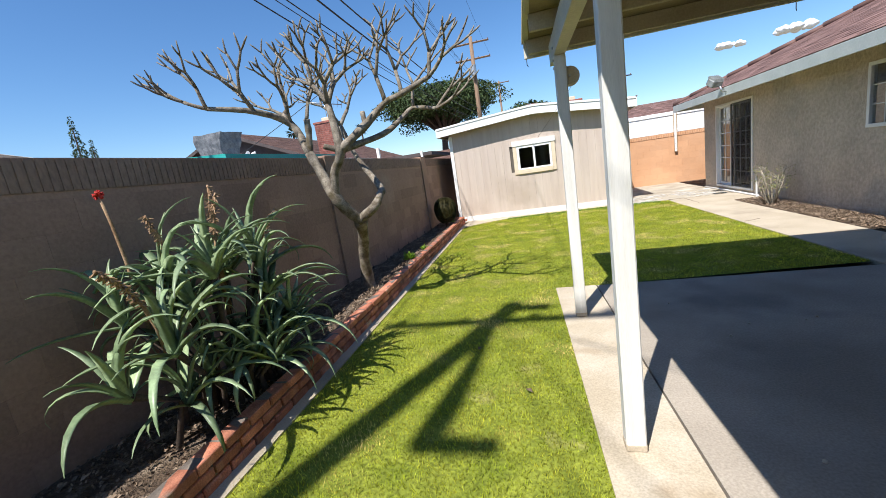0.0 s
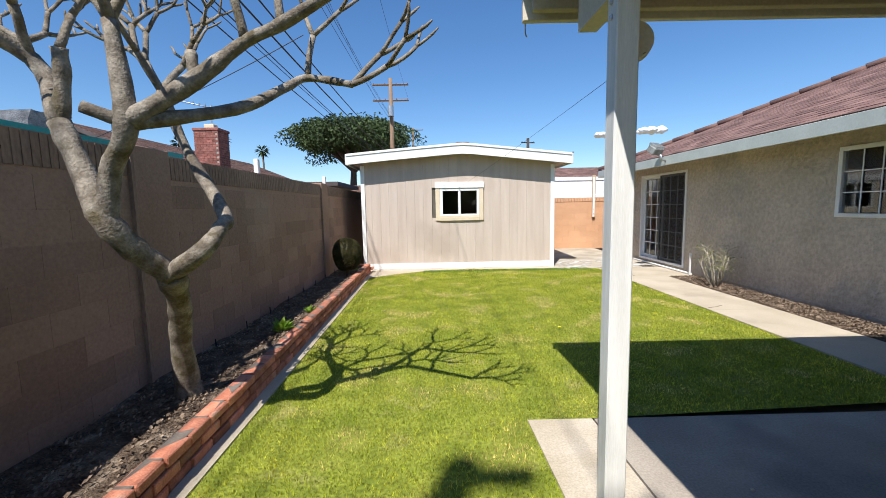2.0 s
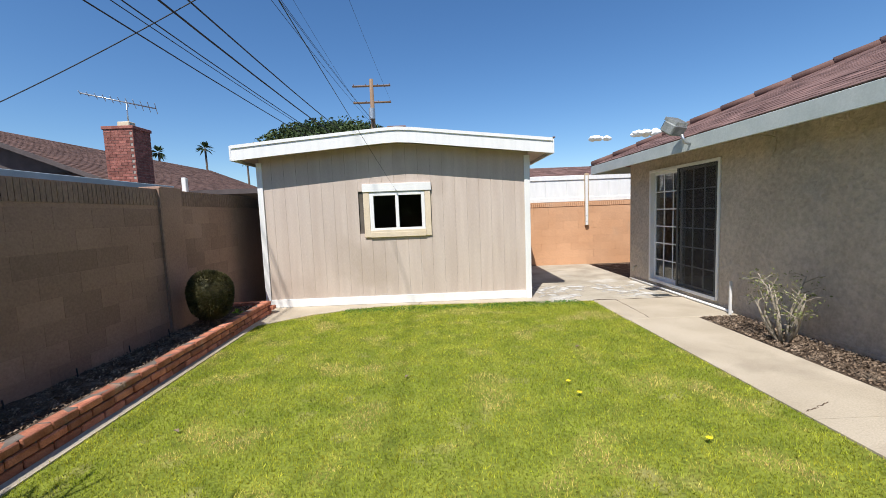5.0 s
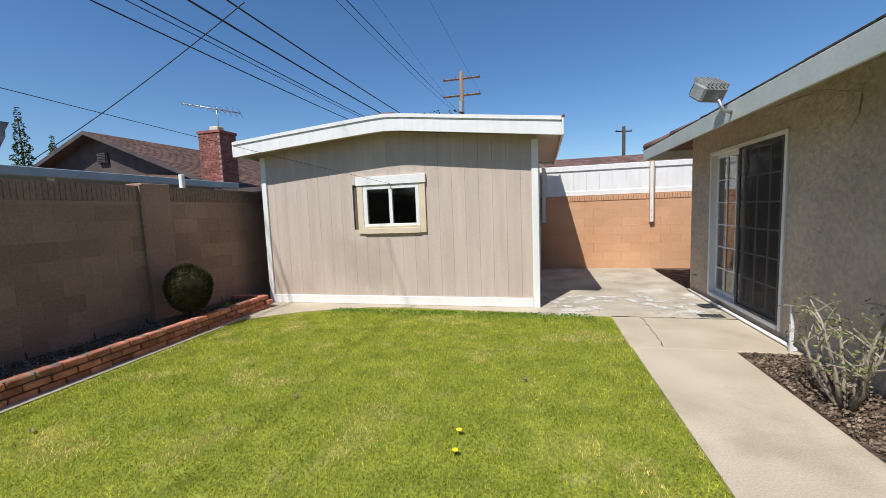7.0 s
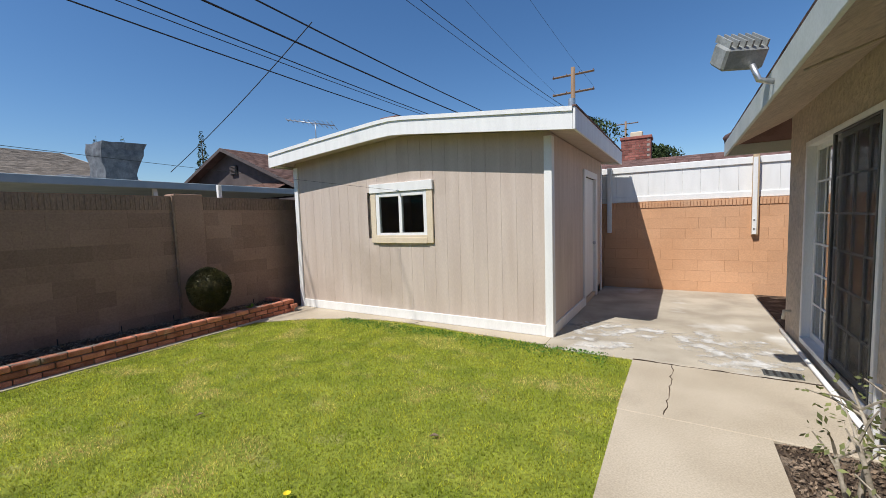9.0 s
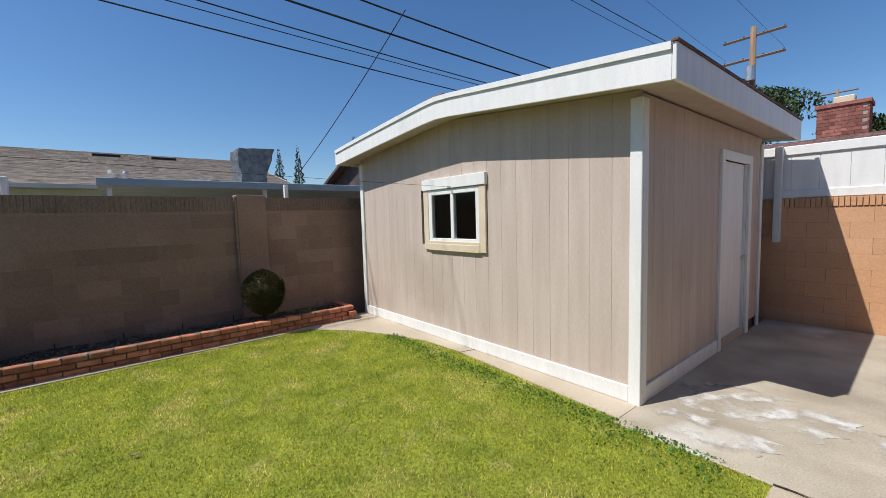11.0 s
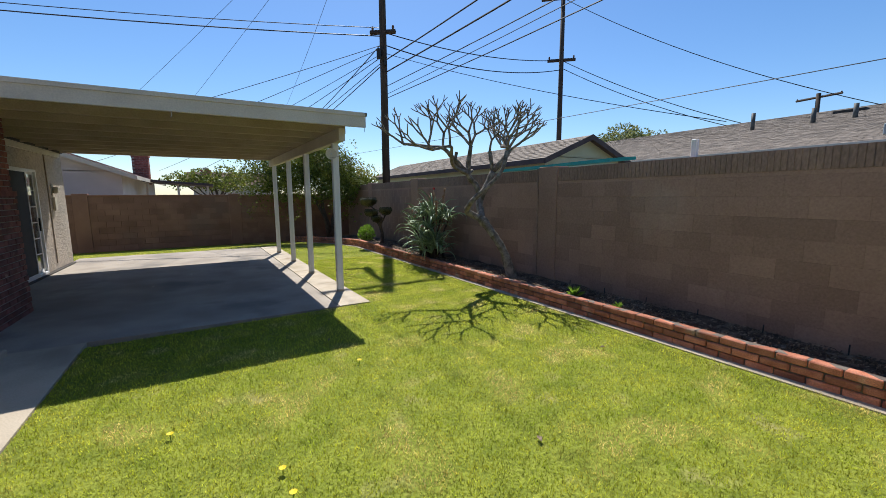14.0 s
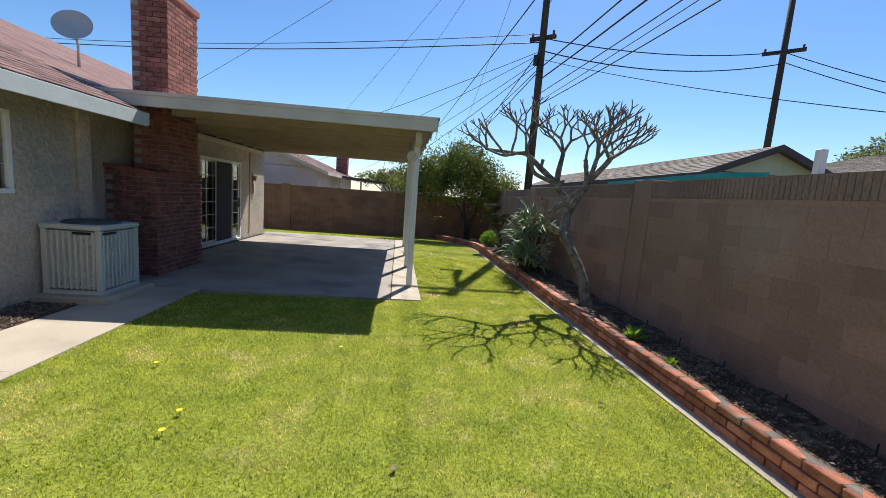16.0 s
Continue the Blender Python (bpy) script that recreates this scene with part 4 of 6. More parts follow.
# ---- air conditioner ----
ac = thing("air_conditioner", "pale grey-green louvred outdoor air conditioner unit beside the house", "air conditioner", (4.22, 4.9, 0.08))
W = 0.66
part("base_tray", bx(0, W, 0, W, 0, 0.05, bevel=0.006), ACM, ac)
COIL = mat("grey_coil_fins", (0.14, 0.15, 0.145), (0.2, 0.21, 0.205), 6, 120, 0.6, 0.4, 0.2)
part("coil", bx(0.03, W - 0.03, 0.03, W - 0.03, 0.05, 0.78), COIL, ac)
for cx in (0.0, W - 0.06):
    for cy in (0.0, W - 0.06):
        part("corner_post", bx(cx, cx + 0.06, cy, cy + 0.06, 0.05, 0.78, bevel=0.008), ACM, ac)
part("top_panel", bx(-0.01, W + 0.01, -0.01, W + 0.01, 0.78, 0.84, bevel=0.012), ACM, ac)
bm = bmesh.new()
bmesh.ops.create_cone(bm, cap_ends=True, segments=32, radius1=0.3, radius2=0.26, depth=0.03, matrix=Matrix.Translation((W / 2, W / 2, 0.853)))
part("fan_guard", bm, ACDARK, ac)
for side in range(2):
    for c in range(9):
        p = 0.075 + c * 0.0645
        part("louvre_rib", bx(-0.004, 0.03, p, p + 0.022, 0.07, 0.76, bevel=0.003) if side == 0 else bx(p, p + 0.022, W - 0.03, W + 0.004, 0.07, 0.76, bevel=0.003), ACM, ac)
    bm = bmesh.new()
    for r in range(26):
        z = 0.08 + r * 0.0265
        if side == 0:
            box(bm, 0.004, 0.03, 0.06, W - 0.06, z, z + 0.017)
        else:
            box(bm, 0.06, W - 0.06, W - 0.03, W - 0.004, z, z + 0.017)
    part("louvre_panel", bm, ACM, ac)
part("nameplate", bx(0.1, 0.3, W - 0.002, W + 0.008, 0.725, 0.755), BLACK, ac)
part("nameplate", bx(-0.008, 0.002, 0.42, 0.62, 0.725, 0.755), BLACK, ac)
tagged(part("equipment_pad", bx(4.09, 4.93, 4.79, 5.68, -0.05, 0.08, bevel=0.015), CONC), "grey concrete pad under the air conditioner", "pad")


# ---- plants in the raised bed ----
def grow(bm, p, d, length, radius, depth, rng, centre):
    """One branch of the leafless tree, which forks into stubby upturned twigs."""
    pts, rad = [p], [radius]
    q = p.copy()
    cur = d.normalized()
    for i in range(4):
        lift = 0.16 if depth > 1 else 0.32
        cur = (cur + Vector((rng.uniform(-0.1, 0.1), rng.uniform(-0.1, 0.1), lift * rng.uniform(0.4, 1.0) * (0.9 - cur.z)))).normalized()
        q = q + cur * length / 4
        pts.append(q)
        rad.append(radius * (1 - 0.045 * (i + 1)))
    if depth == 0:
        rad[-1] *= 0.6
    else:
        rad[-1] *= 1.12
    tube(bm, pts, rad, 7)
    if depth == 0:
        return
    k = 3 if (rng.random() < 0.14 and depth < 3) else 2
    a0 = rng.uniform(0, math.pi)
    side = cur.cross(Vector((0, 0, 1)))
    if side.length < 0.2:
        side = Vector((1, 0, 0))
    side.normalize()
    other = side.cross(cur).normalized()
    for i in range(k):
        a = a0 + i * 2 * math.pi / k + rng.uniform(-0.3, 0.3)
        spread = rng.uniform(0.5, 0.8)
        nd = cur + (side * math.cos(a) + other * math.sin(a)) * spread
        out = q - centre
        nd += Vector((out.x, out.y, 0)) * 0.13
        if nd.z < 0.1:
            nd.z = 0.1 + rng.uniform(0, 0.2)
        grow(bm, q, nd, length * rng.uniform(0.7, 0.92), rad[-1] * rng.uniform(0.78, 0.86), depth - 1, rng, centre)


tree = thing("plumeria_tree", "bare grey plumeria tree with stubby forked branches", "tree", (-2.05, 4.95, 0.14))
O = Vector((-2.05, 4.95, 0.14))


def V(x, y, z):
    """A place on the tree, taken from its foot."""
    return Vector((0.886 * x - 0.005, 0.886 * y + 0.155, 0.886 * z + 0.171)) - O


def limb(name, pts, radii, knots=0.1):
    """A limb with a slightly uneven, knotted skin, bowed smoothly through its points."""
    fine, rad = [], []
    n = len(pts)
    for i in range(n - 1):
        p0, p1, p2, p3 = pts[max(i - 1, 0)], pts[i], pts[i + 1], pts[min(i + 2, n - 1)]
        for k in range(5):
            t = k / 5
            fine.append(0.5 * (2 * p1 + (p2 - p0) * t + (2 * p0 - 5 * p1 + 4 * p2 - p3) * t * t + (3 * p1 - p0 - 3 * p2 + p3) * t ** 3))
            rad.append((radii[i] * (1 - t) + radii[i + 1] * t) * (1 + rg.uniform(-knots, knots)))
    bm = bmesh.new()
    tube(bm, fine + [pts[-1]], rad + [radii[-1]], 12)
    return part(name, bm, BARK, tree)


rg = random.Random(21)
F, LM, LN, L3 = V(-1.98, 4.84, 1.07), V(-2.13, 4.56, 1.42), V(-2.40, 4.63, 2.0), V(-1.9, 4.48, 1.96)
RL, RN, R2, R3 = V(-1.71, 4.75, 1.22), V(-1.69, 5.0, 1.46), V(-2.08, 5.28, 1.93), V(-2.23, 5.28, 2.36)
LB, LC, LD = V(-2.68, 4.8, 2.42), V(-2.85, 4.35, 2.56), V(-3.15, 3.95, 2.6)
NU, ST, B2, BX = V(-1.95, 4.5, 2.5), V(-1.55, 4.55, 2.2), V(-1.27, 4.58, 2.41), V(-1.02, 4.45, 2.44)
BT, C1, LG, LH = V(-0.62, 4.2, 2.5), V(-1.42, 4.72, 2.08), V(-1.1, 5.12, 2.38), V(-0.78, 5.05, 2.31)
limb("trunk", [Vector((0, 0, -0.06)), Vector((0.03, -0.06, 0.16)), Vector((0.08, -0.16, 0.45)), Vector((0.2, -0.32, 0.75)), F], [0.105, 0.078, 0.07, 0.068, 0.078])
limb("limb", [F, F.lerp(LM, 0.5) + Vector((0, 0, -0.03)), LM, LM.lerp(LN, 0.5), LN], [0.073, 0.065, 0.067, 0.057, 0.053])
limb("limb", [F, RL, RL.lerp(RN, 0.6) + Vector((0.03, 0, 0)), RN, R2, R3], [0.053, 0.052, 0.041, 0.043, 0.031, 0.031])
limb("limb", [LM, LM.lerp(L3, 0.5) + Vector((-0.04, 0.02, 0.02)), L3, NU], [0.052, 0.048, 0.052, 0.034])
limb("limb", [LN, LB, LC, LD], [0.048, 0.040, 0.029, 0.022])
limb("limb", [L3, ST, B2, BX, BT], [0.050, 0.043, 0.031, 0.028, 0.022])
limb("limb", [L3, C1, LG.lerp(C1, 0.35), LG, LH], [0.043, 0.031, 0.026, 0.023, 0.021])
limb("stub", [LN, LN + Vector((0.04, 0, 0.2)), LN + Vector((0.06, -0.02, 0.36))], [0.043, 0.034, 0.037])
limb("stub", [ST, ST + Vector((-0.02, 0.02, 0.14))], [0.030, 0.026])
limb("stub", [L3, L3 + Vector((-0.14, -0.08, 0.06))], [0.034, 0.029])
crown_c = V(-2.0, 4.55, 2.0)
for node, dirs, r, ln, dp in (
        (LD, ((-0.7, -0.6, 0.25), (-0.1, -0.5, 0.9)), 0.02, 0.2, 3),
        (LC, ((0.1, -0.7, 0.75), (-0.6, 0.3, 0.7)), 0.023, 0.24, 3),
        (LB, ((0.15, -0.55, 0.9), (-0.8, 0.5, 0.6)), 0.026, 0.26, 4),
        (LN + Vector((0.06, -0.02, 0.36)), ((0.1, 0.4, 0.9),), 0.022, 0.2, 3),
        (NU, ((0.3, -0.7, 0.85), (-0.45, -0.2, 1.0), (0.4, 0.35, 1.0)), 0.026, 0.24, 4),
        (R3, ((-0.6, 0.45, 0.8), (0.25, 0.7, 0.8), (-0.3, -0.4, 1.0)), 0.025, 0.24, 4),
        (B2, ((-0.1, -0.12, 1.0),), 0.024, 0.26, 4),
        (BX, ((0.0, 0.15, 1.0),), 0.021, 0.24, 3),
        (BT, ((0.8, -0.3, 0.45), (0.3, -0.1, 1.0)), 0.019, 0.2, 3),
        (LG, ((0.05, -0.05, 1.0),), 0.02, 0.26, 3),
        (LH, ((0.9, -0.35, 0.1), (0.7, 0.1, 0.75)), 0.018, 0.25, 2)):
    for d in dirs:
        bm = bmesh.new()
        grow(bm, node, Vector(d), ln, r, dp, rg, crown_c)
        part("branch", bm, BARK, tree)


def aloe_leaf(length, width, droop, name):
    """A thick tapering leaf with toothed edges, bending over."""
    bm = bmesh.new()
    n = 12
    prev = None
    for i in range(n + 1):
        t = i / n
        ang = 0.95 - droop * t * t * 1.9
        if i == 0:
            x, z = 0.0, 0.0
        else:
            x += length / n * math.cos(ang)
            z += length / n * math.sin(ang)
        w = width * (1 - t) ** 0.7 * (0.75 + 0.25 * math.sin(min(1, t * 3) * math.pi / 2))
        if i % 2:
            w *= 1.14
        w = max(w, 0.0015)
        ring = [bm.verts.new((x, -w, z + w * 0.5)), bm.verts.new((x, 0, z)), bm.verts.new((x, w, z + w * 0.5)), bm.verts.new((x, 0, z - w * 0.5))]
        if prev:
            for a, b in ((0, 1), (1, 2), (2, 3), (3, 0)):
                bm.faces.new((prev[a], prev[b], ring[b], ring[a])).smooth = True
        prev = ring
    return finish(name, bm, ALOE)


ALEAF = [aloe_leaf(L, w, dr, "leaf") for L, w, dr in ((0.46, 0.029, 0.5), (0.53, 0.030, 0.9), (0.48, 0.027, 1.25), (0.57, 0.028, 0.75), (0.39, 0.024, 0.3), (0.51, 0.025, 1.5))]
aloe = thing("aloe_clump", "large grey-green aloe clump with toothed leaves and dry flower stalks", "aloe plant", (-1.93, 2.3, 0.15))
ra = random.Random(13)
heads = []
for i in range(25):
    u, vv = ra.uniform(-0.28, 0.24), ra.uniform(-0.74, 0.55)
    if i >= 14:
        u = ra.uniform(0.02, 0.3)
        heads.append(Vector((u, vv, ra.uniform(0.1, 0.42))))
        continue
    heads.append(Vector((u, vv, 0.3 + 0.72 * (1 - (vv / 0.85) ** 2) * ra.uniform(0.45, 1.0))))
for h in heads:
    bm = bmesh.new()
    tube(bm, [Vector((h.x * 0.6, h.y * 0.75, -0.03)), h * 0.6 + Vector((0, 0, 0.0)), h + Vector((0, 0, 0.03))], [0.02, 0.018, 0.022], 6)
    part("stem", bm, TRUNK, aloe)
    tilt = Vector((h.x * 0.5, h.y * 0.4, 0))
    for k in range(12):
        ob = new("leaf", ALEAF[ra.randrange(6)])
        a = k * 137.5 + ra.uniform(-15, 15)
        s = ra.uniform(0.9, 1.38)
        ob.matrix_basis = Matrix.Translation(h) @ pose(0, 0, 0, tilt.y * -30, tilt.x * 30, 0) @ pose(0, 0, 0, 0, ra.uniform(-38, 34), a) @ Matrix.Scale(s, 4)
        ob.parent = aloe
for sx, sy, hh, lean, red in ((0.0, 0.1, 1.58, (0.05, 0.1), False), (-0.1, -0.1, 1.48, (0.02, -0.15), False), (0.08, 0.35, 1.38, (0.12, 0.25), False), (-0.12, 0.25, 1.66, (-0.02, 0.1), False), (-0.2, -0.33, 1.66, (-0.05, -0.02), True), (0.1, -0.5, 1.23, (0.1, -0.3), False)):
    bm = bmesh.new()
    pts = [Vector((sx + lean[0] * t * t, sy + lean[1] * t * t, 0.6 + (hh - 0.6) * (t - 0.12 * t ** 4))) for t in (0, 0.25, 0.5, 0.75, 1.0)]
    tube(bm, pts, [0.013, 0.012, 0.011, 0.010, 0.008], 6)
    st = part("flower_stalk", bm, DRY, aloe, "dry brown flower stalk")
    bm = bmesh.new()
    if red:
        for k in range(40):
            e = Vector((ra.gauss(0, 1), ra.gauss(0, 1), ra.gauss(0, 1))).normalized()
            tube(bm, [pts[-1], pts[-1] + e * 0.03], [0.007, 0.004], 4)
        part("flower_head", bm, REDFL, st, "small red flower head")
    else:
        for k in range(70):
            t = k / 70
            base = pts[2].lerp(pts[3], t * 2) if t < 0.5 else pts[3].lerp(pts[4], t * 2 - 1)
            e = Vector((ra.gauss(0, 1), ra.gauss(0, 1), -0.5)).normalized()
            tube(bm, [base, base + e * 0.036], [0.008, 0.004], 3)
        part("seed_head", bm, DRY, st)


def blob_points(n, c, r, seed, shell=0.25, squash=(1, 1, 1), lumpy=0.12):
    """Points near the surface of a lumpy rounded crown."""
    rng = np.random.default_rng(seed)
    d = rng.normal(size=(n, 3))
    d /= np.linalg.norm(d, axis=1)[:, None]
    lump = 1 + lumpy * (np.sin(d[:, 0] * 5 + seed) + np.sin(d[:, 1] * 6 + 2 * seed) + np.sin(d[:, 2] * 5 + seed * 3)) / 2
    rad = r * lump * (1 - shell * rng.uniform(0, 1, n) ** 2)
    return np.array(c) + d * rad[:, None] * np.array(squash)


shrub = thing("round_topiary", "small dark clipped round topiary shrub in the bed", "shrub", (-2.05, 9.97, 0.15))
bm = bmesh.new()
tube(bm, [(0, 0, -0.04), (0.01, 0, 0.2), (0, 0.01, 0.4)], [0.035, 0.03, 0.03], 8)
part("trunk", bm, TRUNK, shrub)
bm = bmesh.new()
bmesh.ops.create_icosphere(bm, subdivisions=3, radius=0.235)
for v_ in bm.verts:
    v_.co = v_.co * (1 + 0.05 * math.sin(v_.co.x * 30) * math.sin(v_.co.z * 25)) + Vector((0, 0, 0.46))
    v_.co.z = 0.43 + (v_.co.z - 0.46) * 1.15
part("crown_core", bm, LEAFD, shrub)
leaves("crown", blob_points(11000, (0, 0, 0.43), 0.278, 4, 0.16, (1, 1, 1.17), 0.05), 0.026, LEAFD, shrub, 4)

for (x, y, s, k) in ((-1.94, 6.38, 0.16, 30), (-1.88, 7.12, 0.11, 18), (-2.05, 10.6, 0.1, 10)):
    pl = thing("seedling", "small bright green leafy seedling in dark soil", "plant", (x, y, 0.15), group="seedlings in the bed")
    bm = bmesh.new()
    rl = random.Random(int(s * 1000))
    for i in range(k):
        a, e = i * 2.4, rl.uniform(0.3, 1.2)
        d = Vector((math.cos(a) * math.cos(e), math.sin(a) * math.cos(e), math.sin(e)))
        w = Vector((-d.y, d.x, 0)).normalized() * s * 0.16
        base, tip = d * s * 0.15, d * s * rl.uniform(0.8, 1.2)
        mid = (base + tip) / 2 + Vector((0, 0, s * 0.12))
        f4 = [bm.verts.new(q) for q in (base, mid - w, tip, mid + w)]
        bm.faces.new(f4)
    part("leaves", bm, LEAFB, pl)
    bm = bmesh.new()
    tube(bm, [(0, 0, -0.02), (0, 0, s * 0.4)], 0.006, 5)
    part("stem", bm, LEAFB, pl)

# flat-topped cloud-pruned shrub with black trays of foliage
cl = thing("cloud_pruned_shrub", "dark cloud-pruned shrub with flat clipped pads", "shrub", (-1.98, -0.9, 0.13))
bm = bmesh.new()
tube(bm, [(0, 0, -0.04), (-0.03, -0.05, 0.3), (0.05, -0.02, 0.55), (0.02, 0.05, 0.8)], [0.06, 0.05, 0.045, 0.03], 8)
part("trunk", bm, TRUNK, cl)
for i, (px, py, pz, pr) in enumerate(((0.2, -0.55, 1.22, 0.26), (0.2, -0.28, 0.88, 0.2), (0.02, 0.38, 0.95, 0.18), (0.1, -0.1, 0.7, 0.16))):
    bm = bmesh.new()
    tube(bm, [(0.02, 0, 0.5 + 0.05 * i), (px * 0.5, py * 0.5, pz - 0.22), (px, py, pz - 0.08)], [0.03, 0.022, 0.018], 6)
    part("limb", bm, TRUNK, cl)
    bm = bmesh.new()
    bmesh.ops.create_icosphere(bm, subdivisions=2, radius=pr)
    for v_ in bm.verts:
        v_.co.z = min(v_.co.z * 0.75, 0.05)
        v_.co += Vector((px, py, pz + 0.05))
    pad = part("foliage_pad", bm, LEAFD, cl)
    pts = blob_points(900, (px, py, pz + 0.04), pr * 1.04, i + 7, 0.1, (1, 1, 0.75), 0.02)
    pts[:, 2] = np.minimum(pts[:, 2], pz + 0.12)
    leaves("leaves", pts, 0.03, LEAFD, pad, i)
yb = thing("leafy_bush", "low yellow-green leafy bush in the bed", "bush", (-1.85, -1.9, 0.13))
leaves("foliage", blob_points(900, (0, 0, 0.22), 0.26, 3, 0.7), 0.07, LEAFB, yb, 3)
bm = bmesh.new()
tube(bm, [(0, 0, -0.05), (0, 0, 0.2)], 0.02, 6)
part("stem", bm, TRUNK, yb)

# citrus tree in the far corner
ct = thing("citrus_tree", "bushy yellow-green citrus tree in the corner bed", "tree", (-1.7, -5.6, -0.1))
for k, pts in enumerate((((0, 0, 0), (-0.05, 0.05, 0.7), (-0.3, -0.1, 1.5)), ((0.1, 0.05, 0), (0.25, 0.1, 0.8), (0.7, 0.1, 1.7)), ((0.05, -0.05, 0.3), (0.2, -0.4, 1.1), (0.2, -0.6, 1.9)))):
    bm = bmesh.new()
    tube(bm, pts, [0.09, 0.07, 0.04], 8)
    part("trunk" if k == 0 else "limb", bm, TRUNK, ct)
for k, (x, y, z, r, n) in enumerate(((-0.4, 0, 2.3, 1.0, 7140), (0.75, 0.1, 2.65, 1.1, 8160), (1.9, -0.2, 2.35, 1.0, 7140), (-1.2, -0.3, 2.0, 0.75, 4420), (0.3, -0.3, 3.1, 0.8, 5100))):
    leaves("crown", np.concatenate([blob_points(n, (x, y, z), r, k + 20, 0.75, (1, 1, 0.9), 0.35), blob_points(n // 5, (x, y, z), r * 1.22, k + 40, 0.4, (1, 1, 0.95), 0.5)]), 0.095, LEAFC, ct, k)

# rose bush, stake and pipes by the house
rose = thing("rose_bush", "sparse thorny shrub, pale bare stems and few leaves", "shrub", (4.58, 8.92, 0.0))
CANE = mat("pale_rose_cane", (0.24, 0.205, 0.155), (0.40, 0.35, 0.28), 20, 90, 0.85, 0.4, 0.2)
rr = random.Random(17)
tips = []
for i in range(9):
    a = i * 2.4 + rr.uniform(-0.4, 0.4)
    out = rr.uniform(0.16, 0.34)
    d = Vector((math.cos(a) * out * 0.75, math.sin(a) * out, rr.uniform(0.4, 0.72)))
    bm = bmesh.new()
    m1 = Vector((d.x * 0.45, d.y * 0.45, d.z * 0.4)) + Vector((rr.uniform(-0.05, 0.05), rr.uniform(-0.05, 0.05), 0))
    m2 = m1.lerp(d, 0.55) + Vector((rr.uniform(-0.05, 0.05), rr.uniform(-0.05, 0.05), 0.02))
    tube(bm, [Vector((d.x * 0.12, d.y * 0.12, -0.03)), m1, m2, d], [0.018, 0.014, 0.01, 0.004], 6)
    for j in range(5):
        q = m1.lerp(m2, rr.random()) if j % 2 else m2.lerp(d, rr.random())
        e = q + Vector((rr.uniform(-0.17, 0.17), rr.uniform(-0.17, 0.17), rr.uniform(0.0, 0.16)))
        tube(bm, [q, (q + e) / 2 + Vector((0, 0, 0.015)), e], [0.007, 0.005, 0.003], 4)
        tips += [e, (q + e) / 2]
    part("stem", bm, CANE, rose)
    tips += [d]
rn = np.random.default_rng(8)
pts = np.repeat(np.array([list(t) for t in tips]), 5, 0) + rn.normal(scale=0.032, size=(len(tips) * 5, 3))
leaves("leaves", pts, 0.032, LEAFR, rose, 8)
st = thing("garden_stake", "weathered white wooden stake by the door corner", "stake", (4.82, 10.02, 0))
part("stake_pole", bx(-0.015, 0.015, -0.015, 0.015, -0.05, 0.46, bevel=0.004), POSTW, st)
bm = bmesh.new()
tube(bm, [(4.87, 10.05, 0.035), (4.87, 12.9, 0.035)], 0.02, 8)
tagged(part("drain_pipe", bm, WHITE), "white plastic pipe lying along the house wall", "pipe")
sp = thing("wall_spigot", "small capped pipe stub low on the house wall", "spigot", (4.9, 12.75, 0.0))
bm = bmesh.new()
tube(bm, [(0.03, 0, 0.3), (-0.03, 0, 0.3), (-0.04, 0, 0.2)], 0.018, 8)
part("spout", bm, CREAM, sp)
# flood lamp under the eave
fl = thing("flood_light", "grey metal flood light tilted above the eave", "flood light", (4.325, 10.15, 2.3))
fl.scale = (1.3, 1.3, 1.3)
LAMPG = mat("weathered_lamp_grey", (0.20, 0.21, 0.20), (0.30, 0.31, 0.30), 9, 60, 0.55, 0.2, 0.15)
bm = bmesh.new()
tube(bm, [(0.0, 0, 0.0), (-0.06, 0.0, 0.02), (-0.09, 0.0, 0.10)], 0.014, 8)
part("bracket", bm, STEEL, fl)
bm = bmesh.new()
box(bm, -0.10, 0.10, -0.07, 0.07, -0.055, 0.055, bevel=0.012)
bm.transform(pose(-0.14, 0.05, 0.17, 35, 0, 25))
lamp = part("housing", bm, LAMPG, fl)
for i in range(6):
    bm = bmesh.new()
    box(bm, -0.09 + i * 0.034, -0.082 + i * 0.034, -0.06, 0.09, 0.05, 0.085)
    bm.transform(pose(-0.14, 0.05, 0.17, 35, 0, 25))
    part("fin", bm, LAMPG, lamp)
bm = bmesh.new()
box(bm, -0.09, 0.09, 0.068, 0.076, -0.045, 0.045)
bm.transform(pose(-0.14, 0.05, 0.17, 35, 0, 25))
part("lens", bm, GLASS, lamp)
bm = bmesh.new()
tube(bm, [(4.36, 9.6, 2.2), (4.7, 9.55, 2.3), (4.92, 9.5, 2.25), (4.925, 9.52, 2.1), (4.925, 9.6, 2.0)], 0.007, 5)
tagged(part("lamp_cable", bm, STUCCO), "thin tan cable drooping down the stucco wall", "cable")
